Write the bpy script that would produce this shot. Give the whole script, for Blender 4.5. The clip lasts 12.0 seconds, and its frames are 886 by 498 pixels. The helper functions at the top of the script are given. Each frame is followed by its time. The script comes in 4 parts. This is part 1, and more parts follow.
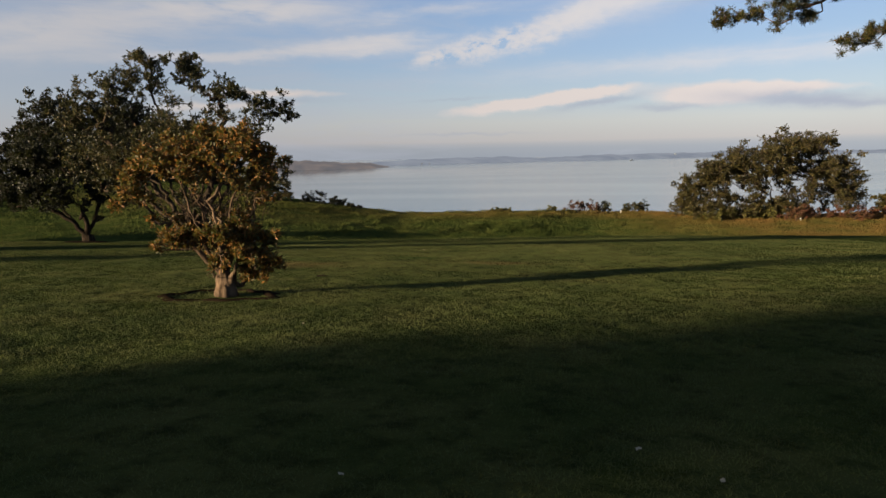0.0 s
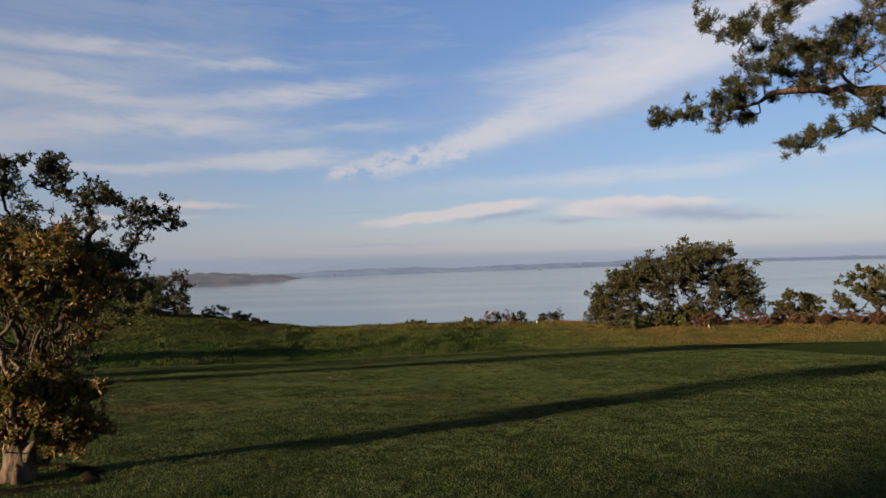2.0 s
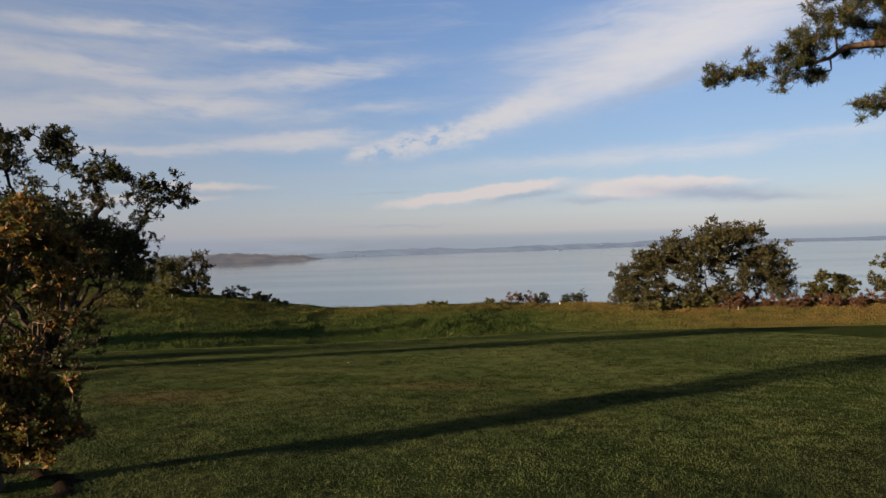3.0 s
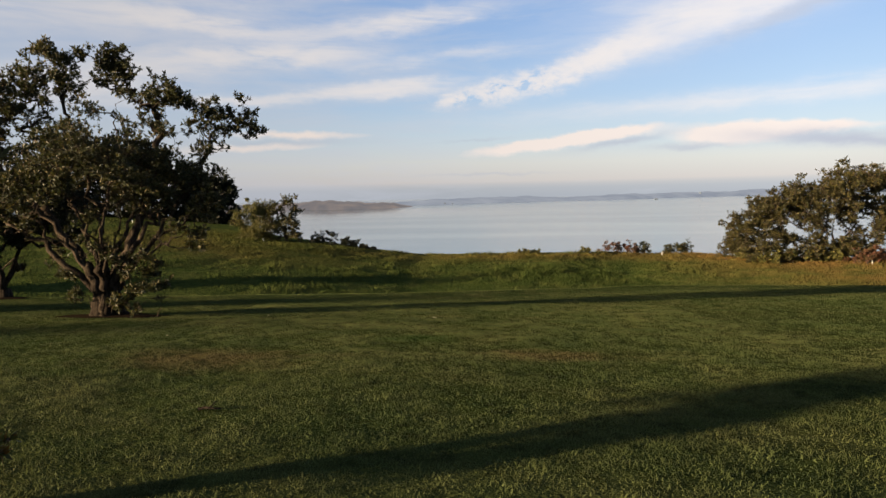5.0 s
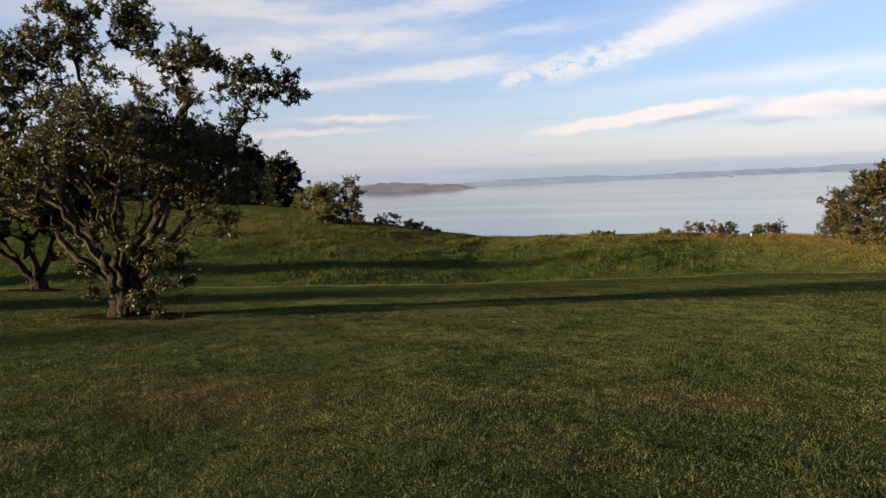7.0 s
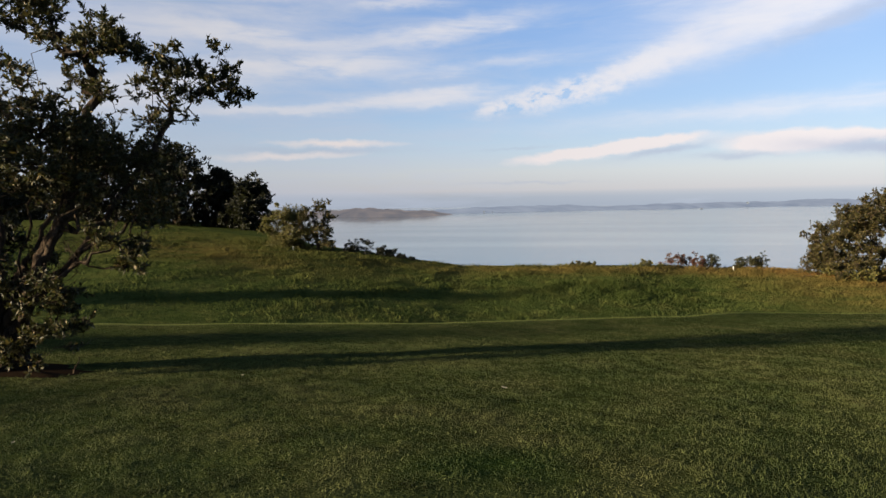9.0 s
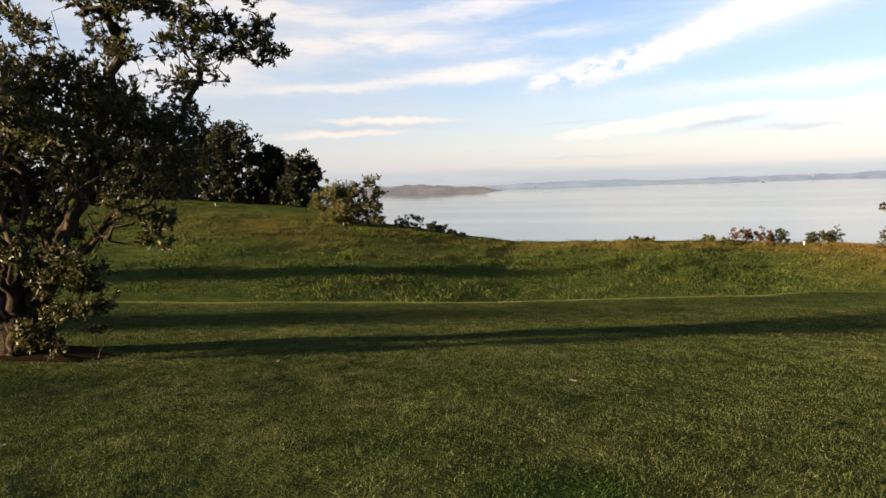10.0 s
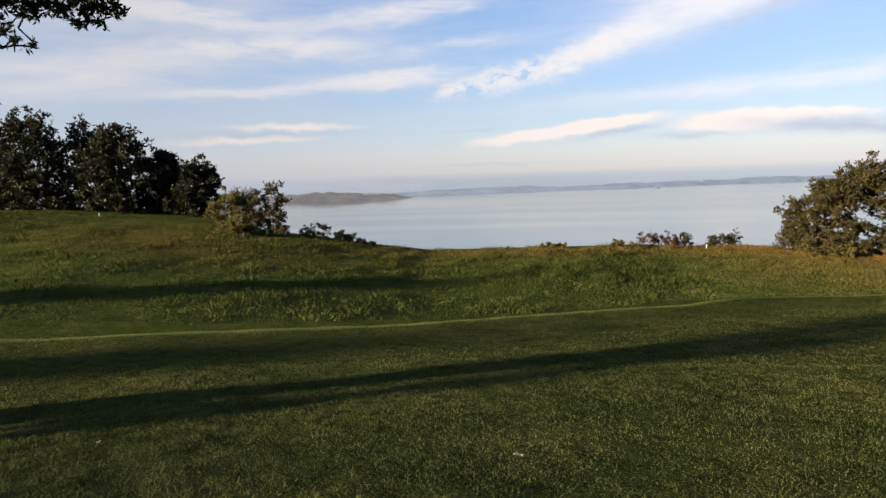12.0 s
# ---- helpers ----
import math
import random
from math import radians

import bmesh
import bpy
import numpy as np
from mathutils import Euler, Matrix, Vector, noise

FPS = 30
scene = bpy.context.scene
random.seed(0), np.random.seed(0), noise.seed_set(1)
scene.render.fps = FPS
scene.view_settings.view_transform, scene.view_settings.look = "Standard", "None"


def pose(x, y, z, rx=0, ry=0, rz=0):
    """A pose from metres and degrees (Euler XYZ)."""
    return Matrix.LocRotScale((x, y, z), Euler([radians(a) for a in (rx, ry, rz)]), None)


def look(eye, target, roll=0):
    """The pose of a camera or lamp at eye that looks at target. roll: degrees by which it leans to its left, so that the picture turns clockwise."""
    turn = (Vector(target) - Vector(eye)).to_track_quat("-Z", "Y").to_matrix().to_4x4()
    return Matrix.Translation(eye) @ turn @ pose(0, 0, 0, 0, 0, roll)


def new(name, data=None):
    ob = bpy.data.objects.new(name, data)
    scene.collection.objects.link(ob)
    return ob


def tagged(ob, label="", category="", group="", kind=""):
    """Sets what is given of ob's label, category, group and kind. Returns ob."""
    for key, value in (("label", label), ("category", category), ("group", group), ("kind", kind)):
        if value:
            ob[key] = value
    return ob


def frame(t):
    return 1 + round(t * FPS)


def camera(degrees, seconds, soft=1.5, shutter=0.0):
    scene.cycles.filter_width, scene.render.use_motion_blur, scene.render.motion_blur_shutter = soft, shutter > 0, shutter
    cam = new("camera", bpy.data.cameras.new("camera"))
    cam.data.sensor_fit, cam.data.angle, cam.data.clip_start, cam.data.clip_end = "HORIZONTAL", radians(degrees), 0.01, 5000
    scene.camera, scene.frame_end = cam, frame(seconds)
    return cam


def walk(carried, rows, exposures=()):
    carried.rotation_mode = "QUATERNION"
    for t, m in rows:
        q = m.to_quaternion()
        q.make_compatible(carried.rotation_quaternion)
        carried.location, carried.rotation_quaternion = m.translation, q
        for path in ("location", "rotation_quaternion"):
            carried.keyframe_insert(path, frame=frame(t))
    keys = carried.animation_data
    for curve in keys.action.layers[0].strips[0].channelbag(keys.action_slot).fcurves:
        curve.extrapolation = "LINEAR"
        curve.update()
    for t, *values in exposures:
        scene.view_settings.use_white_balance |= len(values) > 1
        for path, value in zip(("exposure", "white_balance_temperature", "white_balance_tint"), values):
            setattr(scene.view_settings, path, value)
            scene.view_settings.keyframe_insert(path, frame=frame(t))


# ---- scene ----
cam = camera(69.6, 12.0)
PATH = [
    (0, (0.017, 0.182, 1.589), (0.012, 2.161, 1.301), -0.9),
    (0.5, (0.021, 0.675, 1.614), (-0.003, 2.671, 1.494), -1.3),
    (1, (0.072, 1.301, 1.616), (0.172, 3.295, 1.496), -1.0),
    (1.5, (0.108, 1.937, 1.627), (0.256, 3.932, 1.617), -1.2),
    (2, (0.147, 2.476, 1.635), (0.416, 4.457, 1.686), -1.3),
    (2.5, (0.165, 3.096, 1.641), (0.382, 5.084, 1.636), -0.2),
    (3, (0.18, 3.57, 1.593), (0.385, 5.56, 1.585), -1.3),
    (3.5, (0.219, 4.216, 1.511), (0.308, 6.209, 1.38), -0.1),
    (3.7, (0.23, 4.464, 1.46), (0.311, 6.457, 1.314), 0.1),
    (5.3, (0.053, 6.71, 1.299), (-0.103, 8.696, 1.12), -0.6),
    (5.5, (0.022, 6.971, 1.315), (-0.202, 8.947, 1.099), 0.2),
    (6, (-0.121, 7.724, 1.275), (-0.388, 9.693, 1.048), -0.9),
    (6.5, (-0.197, 8.396, 1.229), (-0.554, 10.349, 0.988), -1.4),
    (7, (-0.297, 9.05, 1.188), (-0.573, 11.019, 0.97), -1.9),
    (7.2, (-0.327, 9.427, 1.158), (-0.6, 11.395, 0.93), -1.3),
    (8.8, (-0.543, 11.277, 1.165), (-0.731, 13.265, 1.068), 0.6),
    (9, (-0.591, 11.538, 1.118), (-0.787, 13.524, 0.981), -0.7),
    (9.5, (-0.691, 12.034, 1.051), (-1.036, 14.0, 0.925), -2.0),
    (10, (-0.787, 12.653, 0.982), (-1.14, 14.61, 0.774), -1.3),
    (10.5, (-0.902, 13.347, 0.955), (-1.193, 15.318, 0.776), -1.3),
    (11, (-0.932, 13.75, 0.91), (-0.97, 15.742, 0.736), -0.1),
    (11.5, (-0.97, 14.323, 0.874), (-0.871, 16.292, 0.538), -0.2),
    (12, (-0.996, 14.77, 0.922), (-1.073, 16.759, 0.729), -1.6),
]
walk(cam, [(t, look(eye, target, roll)) for t, eye, target, roll in PATH], [
    (0.0, 1.87, 6600, 10), (0.5, 2.20, 6650, 10), (1.0, 2.05, 6450, 10), (1.5, 1.98, 6300, 10), (2.0, 1.68, 6080, 10), (2.5, 1.72, 6150, 10), (3.0, 1.76, 6330, 10), (3.5, 1.84, 6500, 10),
    (5.5, 2.28, 6800, 10), (6.0, 2.35, 6800, 10), (6.5, 2.26, 6600, 10), (7.0, 2.30, 6450, 10), (9.0, 2.14, 6250, 10), (9.5, 2.08, 6250, 10), (10.0, 2.62, 7100, 10), (10.5, 2.35, 7000, 10), (11.0, 2.26, 6700, 10), (11.5, 2.35, 6650, 10), (12.0, 2.30, 6550, 10)])

SUN_AZ, SUN_EL = radians(28.0), radians(9.0)      # light travels towards +x, turned SUN_AZ to +y

# ---- world and sun ----
world = bpy.data.worlds.new("morning_sky")
scene.world = world
world.use_nodes = True
wt = world.node_tree
wt.nodes.clear()


def node(tree, kind, **values):
    n = tree.nodes.new(kind)
    for key, value in values.items():
        n.inputs[key.replace("_", " ")].default_value = value
    return n


def wire(tree, value, socket):
    if isinstance(value, (int, float)):
        socket.default_value = value
    elif isinstance(value, tuple):
        socket.default_value = value if len(value) == len(socket.default_value) else (*value, 1)
    else:
        tree.links.new(value, socket)


def calc(tree, op, a, b=0.0, c=0.0, clamp=False):
    n = tree.nodes.new("ShaderNodeMath")
    n.operation, n.use_clamp = op, clamp
    for value, socket in zip((a, b, c), n.inputs):
        wire(tree, value, socket)
    return n.outputs[0]


def blend(tree, factor, a, b, mode="MIX"):
    n = tree.nodes.new("ShaderNodeMix")
    n.data_type, n.blend_type, n.clamp_factor = "RGBA", mode, True
    wire(tree, factor, n.inputs[0])
    wire(tree, a, n.inputs[6])
    wire(tree, b, n.inputs[7])
    return n.outputs[2]


def ramp(tree, value, stops):
    n = tree.nodes.new("ShaderNodeValToRGB")
    while len(n.color_ramp.elements) < len(stops):
        n.color_ramp.elements.new(1.0)
    for element, (at, colour) in zip(n.color_ramp.elements, stops):
        element.position, element.color = at, (*colour, 1) if len(colour) == 3 else colour
    wire(tree, value, n.inputs[0])
    return n.outputs[0]


def fbm(tree, vector, scale, detail=4.0, rough=0.55, warp=0.0):
    n = node(tree, "ShaderNodeTexNoise", Scale=scale, Detail=detail, Roughness=rough, Distortion=warp)
    if vector is not None:
        tree.links.new(vector, n.inputs["Vector"])
    return n.outputs[0]


def stretch(tree, vector, scale, turn=(0, 0, 0)):
    n = tree.nodes.new("ShaderNodeMapping")
    n.inputs["Scale"].default_value, n.inputs["Rotation"].default_value = scale, turn
    tree.links.new(vector, n.inputs[0])
    return n.outputs[0]


sky = wt.nodes.new("ShaderNodeTexSky")
sky.sky_type, sky.sun_disc = "NISHITA", False
sky.sun_elevation, sky.sun_rotation = SUN_EL, math.atan2(-math.cos(SUN_AZ), -math.sin(SUN_AZ))
sky.altitude, sky.air_density, sky.dust_density, sky.ozone_density = 20.0, 1.0, 1.2, 2.0
way = wt.nodes.new("ShaderNodeTexCoord").outputs["Generated"]
xyz = wt.nodes.new("ShaderNodeSeparateXYZ")
wt.links.new(way, xyz.inputs[0])
azimuth = calc(wt, "MULTIPLY", calc(wt, "ARCTAN2", xyz.outputs[0], xyz.outputs[1]), 57.2958)
rise = calc(wt, "MULTIPLY", calc(wt, "ARCSINE", xyz.outputs[2]), 57.2958)
flat = wt.nodes.new("ShaderNodeCombineXYZ")
wt.links.new(azimuth, flat.inputs[0])
wt.links.new(rise, flat.inputs[1])
flat = flat.outputs[0]
billow = fbm(wt, stretch(wt, flat, (0.55, 1.3, 1)), 0.55, 6, 0.6)
wisp = fbm(wt, stretch(wt, flat, (0.10, 0.75, 1), (0, 0, radians(-7))), 1.0, 6, 0.62, 0.6)
fine = fbm(wt, stretch(wt, flat, (0.3, 1.1, 1), (0, 0, radians(-7))), 1.3, 5, 0.65)
lift = calc(wt, "MULTIPLY_ADD", calc(wt, "SUBTRACT", billow, 0.5), 1.5, rise)
slide = calc(wt, "MULTIPLY_ADD", calc(wt, "SUBTRACT", fine, 0.5), 3.0, azimuth)


lift_low = calc(wt, "MULTIPLY_ADD", calc(wt, "SUBTRACT", fbm(wt, stretch(wt, flat, (0.5, 1.0, 1)), 0.9, 6, 0.6), 0.5), 0.9, rise)


def puff(az, el, length, height, turn=0.0, gain=1.0, low=False):
    """A soft cloud bank: centre, half sizes and slope in degrees of the sky."""
    c, s = math.cos(radians(turn)), math.sin(radians(turn))
    du, dv = calc(wt, "SUBTRACT", slide, az), calc(wt, "SUBTRACT", lift_low if low else lift, el)
    u = calc(wt, "MULTIPLY_ADD", du, c / length, calc(wt, "MULTIPLY", dv, s / length))
    v = calc(wt, "MULTIPLY_ADD", dv, c / height, calc(wt, "MULTIPLY", du, -s / height))
    d = calc(wt, "MULTIPLY_ADD", u, u, calc(wt, "MULTIPLY", v, v))
    return calc(wt, "MULTIPLY", calc(wt, "EXPONENT", calc(wt, "MULTIPLY", d, -1.0)), gain)


def heap(puffs, low=False):
    total = 0.0
    for p in puffs:
        total = calc(wt, "ADD", puff(*p, low), total)
    return total


TUFTS = [(-0.6, 8.5, 1.5, 0.6, 10, 1.7), (3.2, 9.2, 2.4, 0.75, 8, 1.9), (7.2, 9.9, 2.4, 0.8, 15, 1.5), (11.5, 11.4, 3.2, 0.9, 20, 1.0)]
BAND = [(13, 11.9, 4.5, 0.9, 20, 1.0), (22, 14.9, 8, 1.7, 17, 1.2), (33, 18.4, 11, 2.4, 15, 1.2)]
CIRRUS = [(20, 17.8, 9, 1.8, 16, 0.5),
          (26, 7.5, 18, 0.7, 2, 0.55), (-22, 14.2, 6, 0.6, -5, 1.2), (-17, 12.0, 7, 0.75, 3, 1.4), (-6, 14.8, 7, 0.7, 8, 1.2), (-20, 8.3, 6, 0.4, 3, 0.9),
          (-7, 9.4, 6, 0.6, 4, 1.5), (-20, 17.6, 7, 0.5, 3, 0.9), (-9, 17.2, 3.5, 0.35, 2, 0.8), (-3, 11.9, 8, 0.5, 6, 0.45), (-31, 9.5, 11, 1.6, 8, 0.9), (-30, 14.5, 12, 1.6, 5, 0.65)]
BANKS = [(6.5, 4.35, 6.0, 0.55, 6, 1.1), (12.0, 5.05, 4.5, 0.5, 6, 1.0), (22.5, 4.7, 4.6, 0.8, 0, 1.3), (28, 4.9, 5, 0.45, -2, 0.7), (-15, 5.5, 6, 0.35, 0, 0.8), (-19, 4.4, 7, 0.4, 2, 0.7)]
UNDER = [(13.5, 4.35, 3.6, 0.32, 8, 0.9), (28.5, 4.0, 5.5, 0.6, -4, 1.1), (33, 3.4, 4, 0.25, -4, 0.6), (19, 3.8, 3, 0.3, 0, 0.8), (1, 4.9, 3.0, 0.12, 3, 0.4), (-17, 4.9, 7, 0.3, 0, 0.5), (2, 1.9, 5, 0.12, 0, 0.5), (27, 13.7, 6, 0.5, 16, 0.6)]
fluff = fbm(wt, stretch(wt, flat, (0.16, 0.85, 1), (0, 0, radians(-13))), 0.8, 8, 0.6, 0.5)
lumpy = fbm(wt, stretch(wt, flat, (0.55, 1.0, 1), (0, 0, radians(-9))), 0.95, 7, 0.62, 0.3)
bands = calc(wt, "MULTIPLY", heap(BAND), calc(wt, "MULTIPLY_ADD", fluff, 1.9, -0.1, True))
streaks = calc(wt, "MULTIPLY", heap(CIRRUS), calc(wt, "MULTIPLY", calc(wt, "MULTIPLY_ADD", wisp, 1.1, 0.35), calc(wt, "MULTIPLY_ADD", fluff, 3.0, -0.75, True)))
streaks = calc(wt, "ADD", calc(wt, "ADD", streaks, bands), calc(wt, "MULTIPLY", heap(TUFTS), calc(wt, "MULTIPLY_ADD", lumpy, 4.5, -1.75, True)))
streaks = calc(wt, "SUBTRACT", 1.0, calc(wt, "EXPONENT", calc(wt, "MULTIPLY", streaks, -1.9)))
veil = calc(wt, "MULTIPLY", calc(wt, "SUBTRACT", wisp, calc(wt, "MULTIPLY_ADD", azimuth, 0.011, 0.43)), 2.6, clamp=True)
banks = calc(wt, "MULTIPLY", calc(wt, "SUBTRACT", calc(wt, "MULTIPLY", heap(BANKS, True), calc(wt, "MULTIPLY_ADD", billow, 0.8, 0.6)), 0.22), 2.0, clamp=True)
under = calc(wt, "MULTIPLY", heap(UNDER, True), 0.75, clamp=True)
SKY = 3.6                                            # the sky's colours stand for a tenth of this
haze = ramp(wt, calc(wt, "DIVIDE", rise, 80.0), [(0.0, (0.41, 0.46, 0.55)), (0.0100, (0.44, 0.485, 0.57)), (0.0150, (0.60, 0.58, 0.61)),
            (0.036, (0.64, 0.65, 0.67)), (0.06, (0.55, 0.65, 0.76)), (0.108, (0.40, 0.56, 0.80)), (0.18, (0.29, 0.455, 0.77)), (0.30, (0.21, 0.35, 0.67)), (0.5, (0.105, 0.175, 0.34)), (1.0, (0.060, 0.095, 0.18))])
haze = blend(wt, 1.0, haze, (SKY, SKY, SKY), "MULTIPLY")
colour = blend(wt, 0.85, blend(wt, 1.0, sky.outputs[0], (0.75, 0.75, 0.75), "MULTIPLY"), haze)
colour = blend(wt, calc(wt, "MULTIPLY", veil, 0.45), colour, (0.56 * SKY, 0.60 * SKY, 0.70 * SKY))
colour = blend(wt, streaks, colour, (0.78 * SKY, 0.755 * SKY, 0.77 * SKY))
colour = blend(wt, banks, colour, (0.82 * SKY, 0.745 * SKY, 0.715 * SKY))
colour = blend(wt, under, colour, (0.44 * SKY, 0.48 * SKY, 0.58 * SKY))
swing = calc(wt, "MULTIPLY_ADD", azimuth, 0.0055, 0.97)
swing = calc(wt, "MINIMUM", calc(wt, "MAXIMUM", swing, 0.82), 1.12)
colour = blend(wt, 1.0, colour, swing, "MULTIPLY")
background = node(wt, "ShaderNodeBackground", Strength=0.066)
wt.links.new(colour, background.inputs[0])
wt.links.new(background.outputs[0], wt.nodes.new("ShaderNodeOutputWorld").inputs[0])

sun = new("sun", bpy.data.lights.new("sun", "SUN"))
sun.data.energy, sun.data.angle, sun.data.color = 5.0, radians(1.8), (1.0, 0.78, 0.52)
sun.matrix_world = look((0, 0, 60), (math.cos(SUN_AZ), math.sin(SUN_AZ), 60 - math.tan(SUN_EL)))


# ---- materials ----
def material(name, rough=0.8, spec=0.3):
    m = bpy.data.materials.new(name)
    m.use_nodes = True
    t = m.node_tree
    bsdf = t.nodes["Principled BSDF"]
    bsdf.inputs["Roughness"].default_value, bsdf.inputs["Specular IOR Level"].default_value = rough, spec
    return m, t, bsdf


def place_of(t):
    return t.nodes.new("ShaderNodeTexCoord").outputs["Object"]


def relief(t, bsdf, height, strength, distance):
    n = node(t, "ShaderNodeBump", Strength=strength, Distance=distance)
    t.links.new(height, n.inputs["Height"])
    t.links.new(n.outputs[0], bsdf.inputs["Normal"])


def patch_mask(t, where, centre, size, rough=0.8):
    """A worn patch with a ragged edge, on the ground plan."""
    v = t.nodes.new("ShaderNodeVectorMath")
    v.operation = "SUBTRACT"
    t.links.new(where, v.inputs[0])
    v.inputs[1].default_value = (*centre, 0)
    n = stretch(t, v.outputs[0], (1 / size[0], 1 / size[1], 0))
    d = t.nodes.new("ShaderNodeVectorMath")
    d.operation = "LENGTH"
    t.links.new(n, d.inputs[0])
    ragged = calc(t, "MULTIPLY_ADD", calc(t, "SUBTRACT", fbm(t, where, 1.6, 5), 0.5), 2.4 * rough, d.outputs["Value"])
    return calc(t, "SUBTRACT", 1.25, ragged, clamp=True)


def turf_colour(t, where):
    """The lawn's colour, shared by the soil and the blades that stand on it."""
    broad, middle, small = fbm(t, where, 0.16, 4), fbm(t, where, 0.9, 5), fbm(t, where, 7.0, 4)
    green = blend(t, calc(t, "MULTIPLY_ADD", small, 1.6, -0.3, True), (0.046, 0.060, 0.016), (0.108, 0.122, 0.036))
    green = blend(t, calc(t, "MULTIPLY_ADD", middle, 3.4, -1.45, True), green, (0.142, 0.136, 0.046))
    green = blend(t, calc(t, "MULTIPLY_ADD", middle, -5.0, 2.15, True), green, (0.040, 0.054, 0.018))
    green = blend(t, calc(t, "MULTIPLY_ADD", broad, 2.4, -0.95, True), green, (0.062, 0.084, 0.024))
    worn = calc(t, "MULTIPLY_ADD", fbm(t, where, 3.4, 6, 0.72), 6.0, -2.9, True)
    green = blend(t, calc(t, "MULTIPLY", worn, 0.75), green, (0.018, 0.021, 0.008))
    dry = calc(t, "MAXIMUM", patch_mask(t, where, (1.25, 15.15), (1.1, 0.45)), patch_mask(t, where, (-3.4, 14.6), (1.6, 0.8)))
    dry = calc(t, "MULTIPLY", dry, 0.7)
    green = blend(t, dry, green, (0.150, 0.098, 0.040))
    lush = calc(t, "MULTIPLY", patch_mask(t, where, (-0.75, 16.8), (0.8, 0.45)), 0.8)
    return blend(t, 1.0, blend(t, lush, green, (0.030, 0.060, 0.012)), (0.68, 0.725, 0.73), "MULTIPLY")


def band(t, value, low, high):
    n = t.nodes.new("ShaderNodeMapRange")
    n.interpolation_type = "SMOOTHSTEP"
    wire(t, value, n.inputs[0])
    n.inputs[1].default_value, n.inputs[2].default_value = low, high
    return n.outputs[0]


def stored(t, name):
    n = t.nodes.new("ShaderNodeAttribute")
    n.attribute_name = name
    return n.outputs["Fac"]


def rough_colour(t, where):
    """Long bank grass: greens, straw, and rusty dead growth where it is driest."""
    r1, r2, r3 = fbm(t, where, 0.10, 5, 0.6), fbm(t, where, 0.55, 6, 0.65), fbm(t, where, 3.0, 5, 0.7)
    c = blend(t, calc(t, "MULTIPLY_ADD", r3, 2.4, -0.7, True), (0.020, 0.030, 0.008), (0.046, 0.060, 0.016))
    c = blend(t, calc(t, "MULTIPLY_ADD", r2, 4.0, -1.9, True), c, (0.060, 0.066, 0.019))
    c = blend(t, calc(t, "MULTIPLY_ADD", r2, -5.0, 2.1, True), c, (0.018, 0.026, 0.008))
    worn = calc(t, "MULTIPLY", stored(t, "dry"), calc(t, "MULTIPLY_ADD", calc(t, "ADD", r1, r2), 2.6, -1.75, True))
    return blend(t, worn, c, (0.095, 0.060, 0.020))


ground_mat, lt, lb = material("turf_and_rough_grass", 1.0, 0.0)
lw = place_of(lt)
gap = calc(lt, "MULTIPLY_ADD", calc(lt, "SUBTRACT", fbm(lt, lw, 1.3, 4), 0.5), 0.7, stored(lt, "past_edge"))
# dark soil; its colour also carries the shade between the blades
mown_c = blend(lt, 0.46, turf_colour(lt, lw), (0.014, 0.016, 0.006))
# paler turf at the lip; its catch of low sun is in the colour
sunlit_lip_c = blend(lt, fbm(lt, lw, 3.0, 4), (0.100, 0.125, 0.034), (0.150, 0.155, 0.050))
lawn_c = blend(lt, band(lt, gap, -1.0, -0.3), mown_c, sunlit_lip_c)
lt.links.new(blend(lt, band(lt, gap, 0.4, 1.3), lawn_c, rough_colour(lt, lw)), lb.inputs["Base Color"])
relief(lt, lb, calc(lt, "MULTIPLY_ADD", fbm(lt, lw, 28, 4), 0.5, fbm(lt, lw, 5, 4)), 0.8, 0.10)

blade_mat, bt, bb = material("grass_blade", 0.7, 0.12)
bw = place_of(bt)
isle = bt.nodes.new("ShaderNodeNewGeometry").outputs["Random Per Island"]
bc = blend(bt, calc(bt, "MULTIPLY", isle, 0.12), turf_colour(bt, bw), (0.108, 0.120, 0.032))
bt.links.new(bc, bb.inputs["Base Color"])
glow = bt.nodes.new("ShaderNodeBsdfTranslucent")
bt.links.new(bc, glow.inputs[0])
half = node(bt, "ShaderNodeMixShader", Fac=0.42)
bt.links.new(bb.outputs[0], half.inputs[1])
bt.links.new(glow.outputs[0], half.inputs[2])
bt.links.new(half.outputs[0], bt.nodes["Material Output"].inputs[0])

rough_mat, rt, rb = material("rough_bank_grass", 1.0, 0.0)
rt.links.new(rough_colour(rt, place_of(rt)), rb.inputs["Base Color"])


